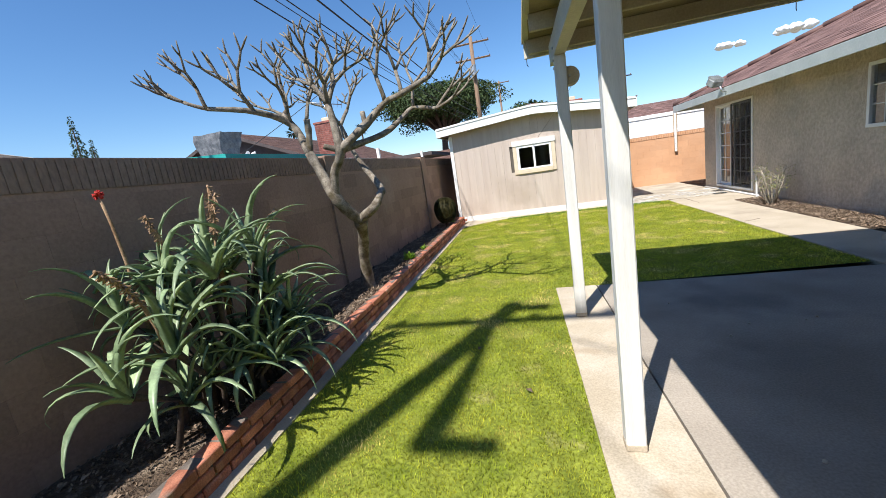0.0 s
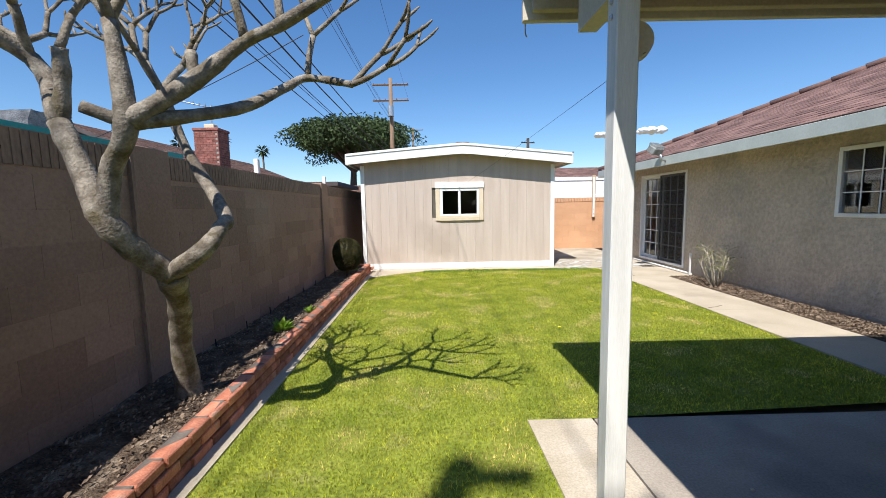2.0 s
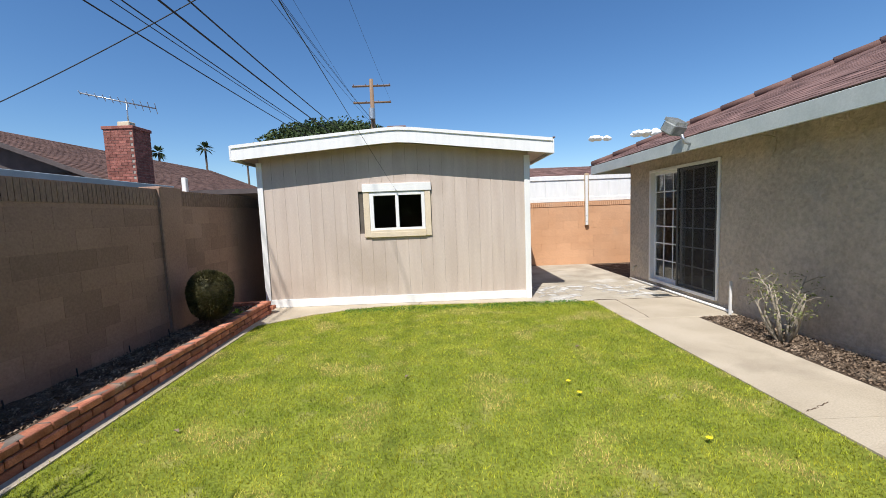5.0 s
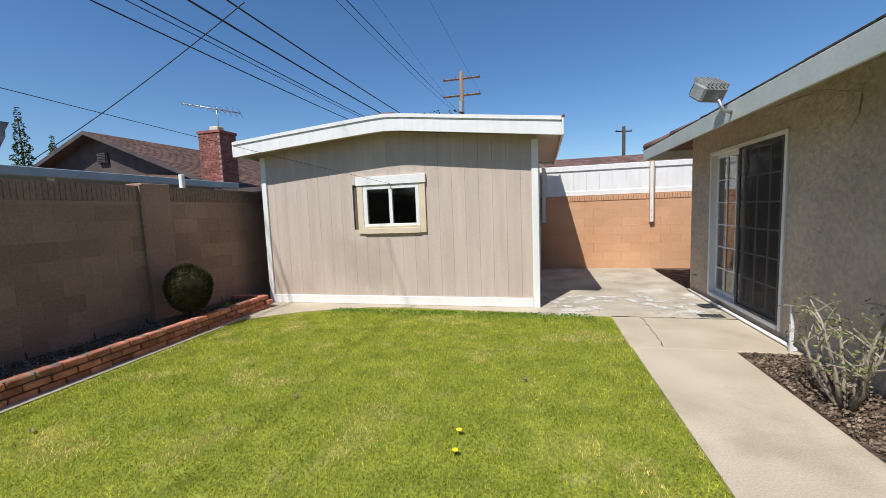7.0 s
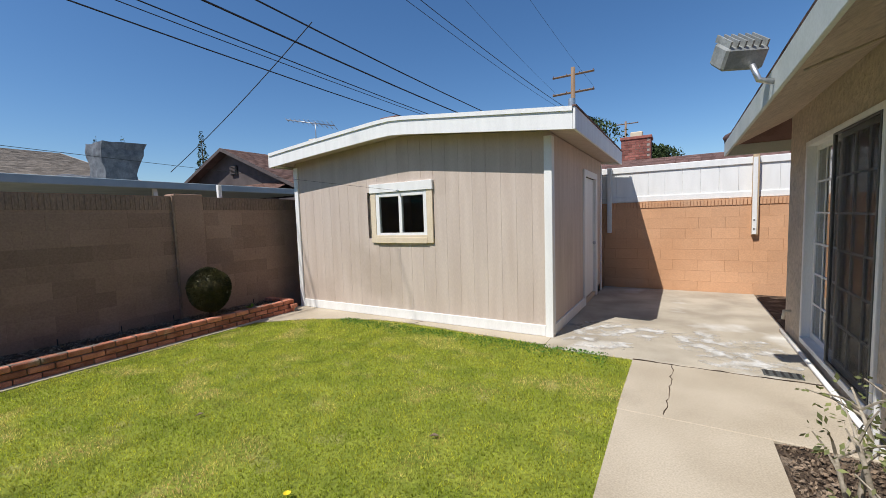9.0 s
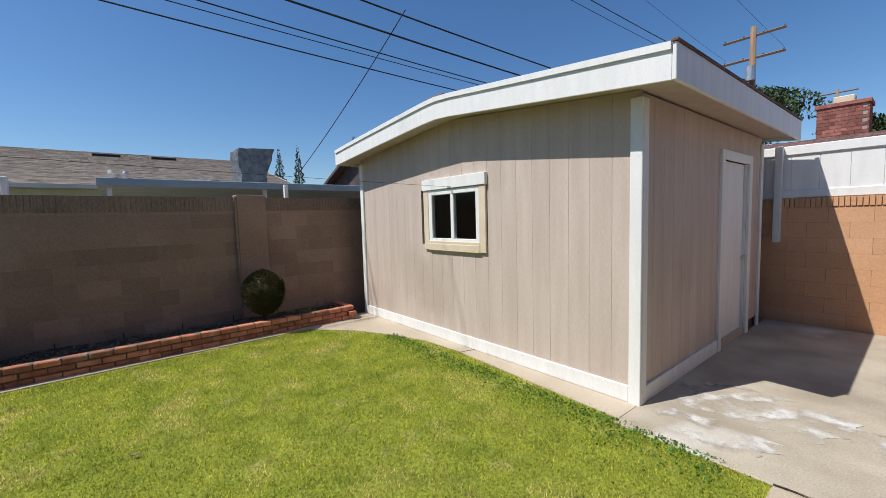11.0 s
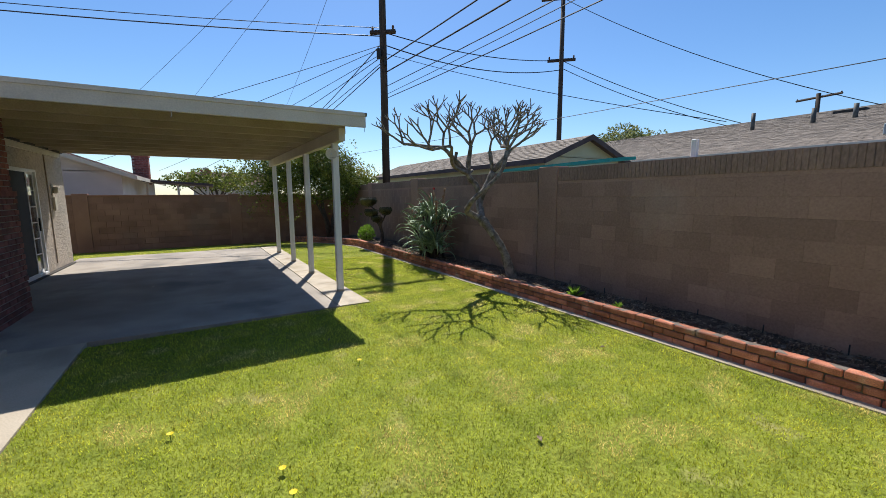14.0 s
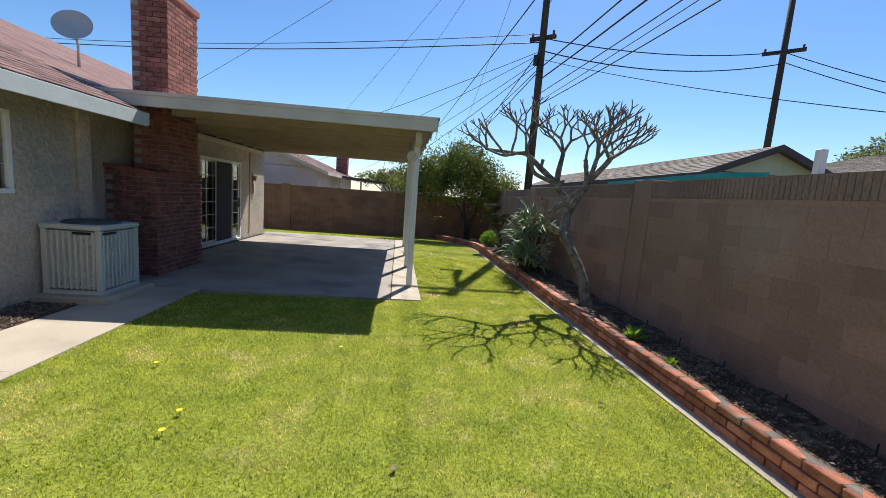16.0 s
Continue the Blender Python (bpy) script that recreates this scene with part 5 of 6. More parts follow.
# conduit and meter boxes near the air conditioner
cd = thing("conduit_board", "tan painted vertical board with conduit on the stucco wall", "conduit", (4.93, 4.85, 0))
part("board", bx(-0.05, 0, -0.09, 0.09, 0.0, 2.45, bevel=0.006), STUCCO, cd)
bm = bmesh.new()
tube(bm, [(0.27, -0.3, 0.1), (0.27, -0.3, 1.3), (0.27, -0.28, 2.3)], 0.012, 6)
part("conduit", bm, STUCCO, cd)
part("junction_box", bx(0.2, 0.288, -0.36, -0.24, 1.15, 1.4, bevel=0.01), STUCCO, cd)
wl_ = thing("wall_light", "small wall lantern and switch box beside the patio door", "wall light", (5.22, -1.45, 1.55))
part("back_plate", bx(-0.02, 0, -0.05, 0.05, 0, 0.25, bevel=0.006), CREAM, wl_)
part("shade", bx(-0.11, -0.02, -0.045, 0.045, 0.06, 0.2, bevel=0.02), CREAM, wl_)
part("switch_box", bx(-0.05, 0, -0.06, 0.06, -0.3, -0.02, bevel=0.006), CREAM, wl_)
bm = bmesh.new()
tube(bm, [(-0.01, 0.25, 0.9), (-0.01, 0.25, -1.4)], 0.01, 6)
part("conduit", bm, STUCCO, wl_)

# satellite dish
ds = thing("satellite_dish", "grey satellite dish on an arm on the house roof", "satellite dish", (6.5, 2.8, roof_z(6.5) - 0.02))
bm = bmesh.new()
tube(bm, [(0, 0, 0), (0.0, 0.0, 0.35), (-0.05, 0.1, 0.5)], 0.022, 8)
part("mast", bm, STEEL, ds)
bm = bmesh.new()
tube(bm, [(0.25, -0.3, -0.02), (0, 0, 0.3)], 0.01, 6)
part("brace", bm, STEEL, ds)
bm = bmesh.new()
bmesh.ops.create_uvsphere(bm, u_segments=28, v_segments=20, radius=0.6)
bmesh.ops.delete(bm, geom=[v_ for v_ in bm.verts if v_.co.z > -0.5], context="VERTS")
bm.transform(pose(-0.12, 0.25, 0.62, 0, 0, 0) @ pose(0, 0, 0, 68, 0, 200) @ Matrix.Translation((0, 0, 0.55)))
part("reflector", bm, ACM, ds, "", True)

# little things on the grass
for x, y in ((2.03, 7.9), (2.01, 8.12), (1.2, 6.7), (2.6, 7.2)):
    dd = thing("dandelion", "small yellow dandelion flower in the lawn", "flower", (x, y, 0.0), group="dandelions in the lawn")
    bm = bmesh.new()
    tube(bm, [(0, 0, 0), (0, 0, 0.035)], 0.003, 5)
    part("stem", bm, LEAFB, dd)
    bm = bmesh.new()
    for k in range(16):
        a = k * 0.3927
        bm.faces.new([bm.verts.new(q) for q in ((0, 0, 0.036), (0.018 * math.cos(a - 0.2), 0.018 * math.sin(a - 0.2), 0.042), (0.022 * math.cos(a), 0.022 * math.sin(a), 0.044), (0.018 * math.cos(a + 0.2), 0.018 * math.sin(a + 0.2), 0.042))])
    part("petals", bm, YEL, dd)
rw = np.random.default_rng(31)
k = 2400
wy = 11.22 - np.abs(rw.normal(0, 0.16, k))
wx = rw.uniform(-0.6, 3.2, k) 
tagged(leaves("clover_patch", np.stack([wx, wy, rw.uniform(0.012, 0.03, k)], 1), 0.02, WEED, None, 31, 0.8), "dark green clover along the lawn's edge", "weeds", kind="stuff")

# stubs of rebar and twigs along the bed
for i in range(9):
    y = 5.9 + i * 0.62
    bm = bmesh.new()
    tube(bm, [(-2.38, y, 0.1), (-2.39, y, 0.24)], 0.006, 5)
    tagged(part("bed_stake", bm, BLACK), "thin dark metal stake in the bed", "stake", "stakes along the bed")

# ---- poles and wires ----
def crossarm(name, parent, z, half, m, n_ins, along=(1, 0)):
    ax, ay = along
    bm = bmesh.new()
    tube(bm, [(-ax * half, -ay * half, z), (ax * half, ay * half, z)], 0.085 if half < 1.5 else 0.12, 4)
    arm = part(name, bm, m, parent)
    for i in range(n_ins):
        t = -half + 0.1 + i * (2 * half - 0.2) / max(1, n_ins - 1)
        bm = bmesh.new()
        tube(bm, [(ax * t, ay * t, z + 0.04), (ax * t, ay * t, z + 0.14), (ax * t, ay * t, z + 0.22)], [0.02, 0.05, 0.04], 6)
        part("insulator", bm, CERAM, arm)


def pole(label, x, y, h, m, arms, r0=0.16, r1=0.11):
    p = thing("utility_pole", label, "utility pole", (x, y, -0.3), group="utility poles")
    bm = bmesh.new()
    tube(bm, [(0, 0, 0), (0, 0, h * 0.5), (0, 0, h + 0.3)], [r0, (r0 + r1) / 2, r1], 12)
    part("shaft", bm, m, p)
    for z, half, n, al in arms:
        crossarm("crossarm", p, z + 0.3, half, m, n, al)
    return p


p1 = pole("tall dark wooden utility pole behind the block wall", -3.85, -5.1, 14.4, POLEM, ((13.75, 1.15, 4, (1, 0)), (7.75, 0.5, 2, (0.8, -0.6))))
for dx, dy, dz, r, h in ((0.22, 0.1, 6.9, 0.09, 0.35), (0.0, 0.2, 6.6, 0.06, 0.25)):
    bm = bmesh.new()
    bmesh.ops.create_cone(bm, cap_ends=True, segments=12, radius1=r, radius2=r, depth=h, matrix=Matrix.Translation((dx, dy, dz + 0.3)))
    part("splice_case", bm, BLACK, p1)
# stub arm above view, placed from its shadow on the lawn
bm = bmesh.new()
tube(bm, [(0, 0, 14.55), (0.42, 0, 14.55)], 0.075, 6)
part("shadow_arm", bm, POLEM, p1)
# bar and loose arm added out of view to cast the slanting second shadow
bm = bmesh.new()
tube(bm, [(0.02, 0.05, 13.9), (0.3, 0.05, 12.6), (0.52, 0.05, 11.2)], [0.06, 0.07, 0.1], 8)
part("unseen_shadow_bar", bm, BLACK, p1)
bm = bmesh.new()
tube(bm, [(0.46, 0.05, 11.2), (0.95, 0.05, 11.2)], 0.07, 6)
part("shadow_arm", bm, POLEM, p1)
p2 = pole("dark wooden utility pole beyond the neighbour's roof", -15.0, -6.7, 12.4, POLEM, ((12.1, 1.15, 4, (0.75, -0.66)), (8.9, 0.75, 2, (0.75, -0.66))))
pn = pole("brown wooden utility pole far beyond the shed", -5.5, 48.3, 15.9, POLEN, ((15.2, 2.0, 4, (1, 0)), (13.5, 2.0, 4, (1, 0))), 0.3, 0.2)
bm = bmesh.new()
bmesh.ops.create_cone(bm, cap_ends=True, segments=14, radius1=0.33, radius2=0.33, depth=1.1, matrix=Matrix.Translation((0.0, -0.55, 12.5)))
part("transformer", bm, STEEL, pn, "grey transformer can")
pole("brown wooden utility pole in the distance", -6.4, 100, 20.5, POLEN, ((20.0, 2.4, 4, (1, 0)),), 0.3, 0.2)
pole("dark utility pole with transformer in the distance", 12.5, 60, 11.0, POLEM, ((10.4, 1.0, 2, (1, 0.3)),), 0.25, 0.2)
pole("small distant utility pole over the roofs", -54.0, -8.0, 12.0, POLEM, ((11.6, 2.0, 3, (0.2, 1)),), 0.25, 0.2)


def cable(a, b, sag, r, label="black overhead cable strung between utility poles"):
    bm = bmesh.new()
    a, b = Vector(a), Vector(b)
    n = 16
    tube(bm, [a.lerp(b, i / n) - Vector((0, 0, 4 * sag * (i / n) * (1 - i / n))) for i in range(n + 1)], r, 5, cap=False)
    return tagged(part("overhead_cable", bm, WIRE), label, "cable", "overhead cables")


for x1, z1, x2, z2, sag, r in ((-3.95, 6.75, -5.6, 8.2, 0.75, 0.022), (-3.95, 6.3, -5.6, 7.6, 0.8, 0.024), (-4.0, 5.8, -5.7, 7.0, 0.75, 0.014), (-4.0, 5.35, -5.7, 6.6, 0.75, 0.014), (-4.0, 5.5, -5.7, 6.8, 0.6, 0.010),
                               (-3.9, 8.9, -5.5, 11.2, 0.7, 0.011), (-3.9, 9.3, -5.5, 11.6, 0.7, 0.011), (-3.7, 9.1, -5.3, 11.4, 0.7, 0.010),
                               (-4.8, 13.95, -7.3, 13.8, 0.7, 0.009), (-3.0, 13.95, -3.6, 13.8, 0.7, 0.009)):
    cable((x1, -5.1, z1), (x2, 48.2, z2), sag, r)
# service drop to the neighbour, other drops fanning out from the near pole
cable((-3.94, 13.9, 6.36), (-10.6, 13.6, 3.3), 0.12, 0.012, "black service drop to the neighbouring house")
T = (-3.85, -5.1)
for ex, ey, ez, z0, sag, r in ((-15.0, -6.7, 8.9, 7.75, 0.35, 0.02), (-15.0, -6.7, 8.4, 7.3, 0.5, 0.022), (30, -14, 8.2, 7.6, 0.6, 0.02), (30, -16, 9.0, 7.9, 0.6, 0.014),
                               (14, -22, 3.6, 7.3, 0.3, 0.012), (10, -26, 3.6, 7.2, 0.3, 0.012), (6, -30, 3.6, 7.0, 0.3, 0.012), (3, -24, 3.4, 6.9, 0.3, 0.014), (0.5, -30, 3.4, 6.7, 0.3, 0.014), (-1, -34, 3.2, 6.6, 0.2, 0.018), (20, -16, 3.8, 13.9, 0.3, 0.010), (12, -30, 4, 13.9, 0.3, 0.009), (8, -34, 4, 13.9, 0.3, 0.009), (-9.5, 4.5, 3.4, 7.0, 0.2, 0.010), (-4.5, -40, 9, 13.9, 0.5, 0.012), (-4.3, -40, 7, 7.4, 0.5, 0.02)):
    cable((*T, z0), (ex, ey, ez), sag, r)
cable((-15.0, -6.7, 12.1), (-19.5, 5.0, 4.75), 0.5, 0.016)
cable((-15.0, -6.7, 8.9), (-19.0, 0.6, 4.75), 0.25, 0.018)
cable((-15.0, -6.7, 8.5), (-19.0, 0.0, 4.72), 0.25, 0.018)
cable((-15.0, -6.7, 12.1), (*T, 13.9), 0.3, 0.012)


# ---- neighbouring houses ----
def roof_plane(v, f, quad, course=0.16, tab=0.32, seed=0):
    """Rows of shingles on a four-cornered slope: eave start, eave end, ridge end, ridge start."""
    rng = random.Random(seed)
    a, b, c, d = [Vector(q) for q in quad]
    n = max(2, int((d - a).length / course))
    up = (b - a).cross(d - a).normalized()
    if up.z < 0:
        up = -up
    for r in range(n):
        s0, s1 = a.lerp(d, r / n), b.lerp(c, r / n)
        t0, t1 = a.lerp(d, min(1, (r + 1.1) / n)), b.lerp(c, min(1, (r + 1.1) / n))
        m = max(2, int((s1 - s0).length / tab))
        for i in range(m):
            k = len(v)
            lift = up * rng.uniform(0.012, 0.02)
            p, q = s0.lerp(s1, i / m), s0.lerp(s1, (i + 0.985) / m)
            u, w = t0.lerp(t1, i / m), t0.lerp(t1, (i + 0.985) / m)
            v += [tuple(p), tuple(q), tuple(q + lift), tuple(p + lift), tuple(w + up * 0.004), tuple(u + up * 0.004)]
            f += [(k, k + 1, k + 2, k + 3), (k + 3, k + 2, k + 4, k + 5)]


def gable_house(label, x0, x1, y0, y1, eave, ridge, over, wallm, roofm, trim, axis="y", seed=0, course=0.16):
    """A plain gabled house; the ridge runs along the given axis."""
    h = thing("neighbour_house", label, "house", group="neighbouring houses")
    part("wall", bx(x0, x1, y0, y1, -0.4, eave), wallm, h)
    v, f = [], []
    o = over
    if axis == "y":
        xm = (x0 + x1) / 2
        sl = (ridge - eave) / (xm - x0)
        ez = eave - o * sl
        roof_plane(v, f, [(x1 + o, y0 - o, ez), (x1 + o, y1 + o, ez), (xm, y1 + o, ridge), (xm, y0 - o, ridge)], course, 0.33, seed)
        roof_plane(v, f, [(x0 - o, y0 - o, ez), (x0 - o, y1 + o, ez), (xm, y1 + o, ridge), (xm, y0 - o, ridge)], course * 2, 0.8, seed)
        for yy in (y0, y1):
            bm = bmesh.new()
            a = [bm.verts.new(q) for q in ((x0, yy, eave - 0.02), (x1, yy, eave - 0.02), (xm, yy, ridge - 0.06))]
            s = 0.12 if yy == y0 else -0.12
            b = [bm.verts.new(q) for q in ((x0, yy + s, eave - 0.02), (x1, yy + s, eave - 0.02), (xm, yy + s, ridge - 0.06))]
            bm.faces.new(a), bm.faces.new(b)
            for i in range(3):
                bm.faces.new((a[i], a[(i + 1) % 3], b[(i + 1) % 3], b[i]))
            part("gable", bm, wallm, h)
        for yy in (y0 - o - 0.03, y1 + o):
            for xe in (x0 - o, x1 + o):
                bm = bmesh.new()
                slab_between(bm, [(xe, yy, ez + 0.02), (xm, yy, ridge + 0.02), (xm, yy + 0.03, ridge + 0.02), (xe, yy + 0.03, ez + 0.02)], 0.16)
                part("bargeboard", bm, trim, h)
        bm = bmesh.new()
        slab_between(bm, [(x1 + o, y0 - o, ez - 0.01), (x1 + o, y1 + o, ez - 0.01), (xm, y1 + o, ridge - 0.01), (xm, y0 - o, ridge - 0.01)], 0.04)
        slab_between(bm, [(x0 - o, y0 - o, ez - 0.01), (x0 - o, y1 + o, ez - 0.01), (xm, y1 + o, ridge - 0.01), (xm, y0 - o, ridge - 0.01)], 0.04)
        part("roof_deck", bm, trim, h)
        for xe in (x0 - o - 0.03, x1 + o):
            part("fascia", bx(xe, xe + 0.03, y0 - o, y1 + o, ez - 0.13, ez + 0.015), trim, h)
    else:
        ym = (y0 + y1) / 2
        sl = (ridge - eave) / (ym - y0)
        ez = eave - o * sl
        for ye in (y0 - o, y1 + o):
            roof_plane(v, f, [(x0 - o, ye, ez), (x1 + o, ye, ez), (x1 + o, ym, ridge), (x0 - o, ym, ridge)], course, 0.33, seed)
        for xx in (x0, x1):
            bm = bmesh.new()
            s = 0.12 if xx == x0 else -0.12
            a = [bm.verts.new(q) for q in ((xx, y0, eave - 0.02), (xx, y1, eave - 0.02), (xx, ym, ridge - 0.06))]
            b = [bm.verts.new(q) for q in ((xx + s, y0, eave - 0.02), (xx + s, y1, eave - 0.02), (xx + s, ym, ridge - 0.06))]
            bm.faces.new(a), bm.faces.new(b)
            for i in range(3):
                bm.faces.new((a[i], a[(i + 1) % 3], b[(i + 1) % 3], b[i]))
            part("gable", bm, wallm, h)
        for xx in (x0 - o - 0.03, x1 + o):
            for ye in (y0 - o, y1 + o):
                bm = bmesh.new()
                slab_between(bm, [(xx, ye, ez + 0.02), (xx, ym, ridge + 0.02), (xx + 0.03, ym, ridge + 0.02), (xx + 0.03, ye, ez + 0.02)], 0.16)
                part("bargeboard", bm, trim, h)
        for ye in (y0 - o - 0.03, y1 + o):
            part("fascia", bx(x0 - o, x1 + o, ye, ye + 0.03, ez - 0.13, ez + 0.015), trim, h)
    o_ = raw("shingle_field", v, f, roofm, h)
    o_["kind"] = "stuff"
    return h


def brick_stack(label, x, y, z0, z1, w, d, cap=True):
    c = thing("brick_chimney", label, "chimney", (x, y, z0), group="neighbours' chimneys")
    H = z1 - z0
    part("mortar_core", bx(-w / 2 + 0.01, w / 2 - 0.01, -d / 2 + 0.01, d / 2 - 0.01, 0, H), MORTAR, c)
    bm = bmesh.new()
    for r in range(int(H / 0.09)):
        z = r * 0.09
        for i in range(int(w / 0.24) + 1):
            x0 = -w / 2 + i * 0.24 - (0.12 if r % 2 else 0)
            a, b = max(x0, -w / 2), min(x0 + 0.23, w / 2)
            if b - a > 0.03:
                box(bm, a, b, -d / 2 - 0.004, -d / 2 + 0.03, z, z + 0.08)
                box(bm, a, b, d / 2 - 0.03, d / 2 + 0.004, z, z + 0.08)
        for i in range(int(d / 0.24) + 1):
            y0 = -d / 2 + i * 0.24 - (0.12 if r % 2 else 0)
            a, b = max(y0, -d / 2), min(y0 + 0.23, d / 2)
            if b - a > 0.03:
                box(bm, w / 2 - 0.03, w / 2 + 0.004, a, b, z, z + 0.08)
                box(bm, -w / 2 - 0.004, -w / 2 + 0.03, a, b, z, z + 0.08)
    o = part("brick_field", bm, CHIMBI, c)
    o["kind"] = "stuff"
    part("cap", bx(-w / 2 - 0.04, w / 2 + 0.04, -d / 2 - 0.04, d / 2 + 0.04, H - 0.1, H, bevel=0.01), CHIMBI, c)
    part("flue", bx(-0.2, 0.2, -0.15, 0.15, H, H + 0.2, bevel=0.02), YTRIM, c)
    return c


green = gable_house("pale green neighbouring house with grey shingle gable roof", -9.35, -6.1, -12, 1.45, 2.65, 3.3, 0.28, GREENP, SHGREY, DARKB, "y", 1)
tp = thing("teal_tarpaulin", "teal tarpaulin stretched on a rail behind the block wall", "tarpaulin", (-2.95, 5.0, 0))
bm = bmesh.new()
slab_between(bm, [(-0.4, -1.3, 2.07), (0.2, -1.3, 2.03), (0.2, 1.22, 2.05), (-0.4, 1.22, 2.1)], 0.05)
part("sheet", bm, TEAL, tp)
for y in (-1.2, 0.0, 1.1):
    part("rail_post", bx(-0.28, -0.24, y, y + 0.04, -0.3, 2.0), STEEL, tp)
longh = gable_house("long low neighbouring house with grey-tan shingle roof", -38.5, -15.5, -12, 15, 3.2, 5.95, 0.5, GREENP, SHGREY, OFFW, "y", 2, 0.2)
for y, h in ((3.4, 0.5), (5.3, 0.3), (4.6, 0.35)):
    bm = bmesh.new()
    tube(bm, [(-22, y * 2 - 7, 4.5), (-22, y * 2 - 7, 5.0 + h * 1.2)], [0.09, 0.09], 10)
    part("vent_pipe", bm, ACDARK, longh)
for y in (2.0, 7.6, 10.2):
    part("skylight", bx(-25.6, -24.8, y, y + 1.2, 5.42, 5.58, bevel=0.02), BLACK, longh)
# low awning beside it, with posts
aw = thing("awning_roof", "low blue-grey metal awning behind the wall", "awning")
part("roof_panel", bx(-12.2, -6.3, 8.15, 15.8, 2.42, 2.47), BLUEG, aw)
part("gutter", bx(-6.3, -6.15, 8.15, 15.8, 2.36, 2.52, bevel=0.01), BLUEG, aw)
for y in (8.3, 11.2, 15.4):
    part("post", bx(-6.4, -6.32, y, y + 0.08, -0.3, 2.42), WHITE, aw)
for y in (7.45, 10.5):
    part("bracket_post", bx(-2.62, -2.56, y, y + 0.06, 1.9, 2.15, bevel=0.006), WHITE, aw)
bag = thing("covered_cooler", "roof cooler wrapped in a silver-grey tarpaulin", "roof cooler", (-9.9, 11.8, 2.47))
bm = bmesh.new()
bmesh.ops.create_cube(bm, size=1.0)
bmesh.ops.subdivide_edges(bm, edges=bm.edges, cuts=7, use_grid_fill=True)
for v_ in bm.verts:
    t = v_.co.z + 0.5
    s = 0.82 + 0.42 * t ** 1.5
    v_.co = Vector((v_.co.x * 1.05 * s, (v_.co.y + 0.12 * t) * 1.05 * s, t * 1.66 - 0.0 + 0.07 * v_.co.y))
    nz = noise.noise(v_.co * 3.0)
    v_.co += Vector((nz, noise.noise(v_.co * 3.0 + Vector((5, 1, 2))), nz * 0.4)) * 0.09
part("tarpaulin", bm, TARP, bag)
bag.scale = (0.84, 0.84, 0.84)
heap = thing("tarp_heap", "crumpled dark tarpaulin lying on the awning", "tarpaulin", (-7.6, 10.25, 2.47))
bm = bmesh.new()
bmesh.ops.create_icosphere(bm, subdivisions=4, radius=0.5)
for v_ in bm.verts:
    n_ = noise.noise(v_.co * 5)
    v_.co = Vector((v_.co.x * 0.8, v_.co.y * 1.1, max(0, v_.co.z * 0.45))) * (1 + 0.35 * n_)
part("tarpaulin", bm, TARP, heap)
lampw = thing("twin_spotlight", "white twin-head spotlight above the wall", "spotlight", (-6.22, 8.5, 2.52))
part("bracket", bx(-0.03, 0.03, -0.03, 0.03, 0, 0.08), WHITE, lampw)
for s in (-1, 1):
    bm = bmesh.new()
    bmesh.ops.create_cone(bm, cap_ends=True, segments=12, radius1=0.025, radius2=0.042, depth=0.1, matrix=pose(0.05, s * 0.11, 0.1, 0, 80, s * 30))
    part("head", bm, WHITE, lampw)

# brown house to the north-west, with chimney and aerial
brown = gable_house("dark brown neighbouring house with brown shingle roof", -20.6, -9.4, 18.4, 33, 2.9, 5.15, 0.5, DARKB, SHBROWN, DARKB, "y", 3, 0.2)
part("gable_vent", bx(-15.0, -14.5, 18.3, 18.38, 3.9, 4.35, bevel=0.01), ACDARK, brown)
for i in range(6):
    part("vent_slat", bx(-14.97, -14.53, 18.26, 18.31, 3.95 + i * 0.065, 3.985 + i * 0.065), DARKB, brown)
v, f = [], []
roof_plane(v, f, [(-20.5, 16.4, 2.5), (-10.0, 16.4, 2.5), (-10.6, 18.4, 3.35), (-19.5, 18.4, 3.35)], 0.2, 0.33, 5)
o = raw("porch_shingles", v, f, SHBROWN, brown)
o["kind"] = "stuff"
part("porch_wall", bx(-20, -10.4, 16.9, 18.4, -0.3, 2.55), DARKB, brown)
part("flat_roof", bx(-10, -4.0, 17.2, 21, 2.35, 2.5), DARKB, brown)
bc = brick_stack("red brick chimney with pale flue on the brown house", -9.35, 18.6, 2.4, 4.75, 0.95, 0.8)
ant = thing("tv_aerial", "silver television aerial on the brick chimney", "aerial", (-9.35, 18.7, 4.75))
bm = bmesh.new()
tube(bm, [(0, 0, 0), (0, 0, 0.95)], 0.02, 6)
part("mast", bm, STEEL, ant)
bm = bmesh.new()
tube(bm, [(-1.0, -0.6, 1.05), (0.7, 0.4, 0.75)], 0.022, 6)
part("boom", bm, STEEL, ant)
for i in range(11):
    t = i / 10
    c = Vector((-1.0, -0.6, 1.05)).lerp((0.7, 0.4, 0.75), t)
    w = Vector((0.35, -0.6, 0.1)) * (0.25 + 0.45 * t)
    bm = bmesh.new()
    tube(bm, [c - w, c + w], 0.010, 5)
    part("element", bm, STEEL, ant)

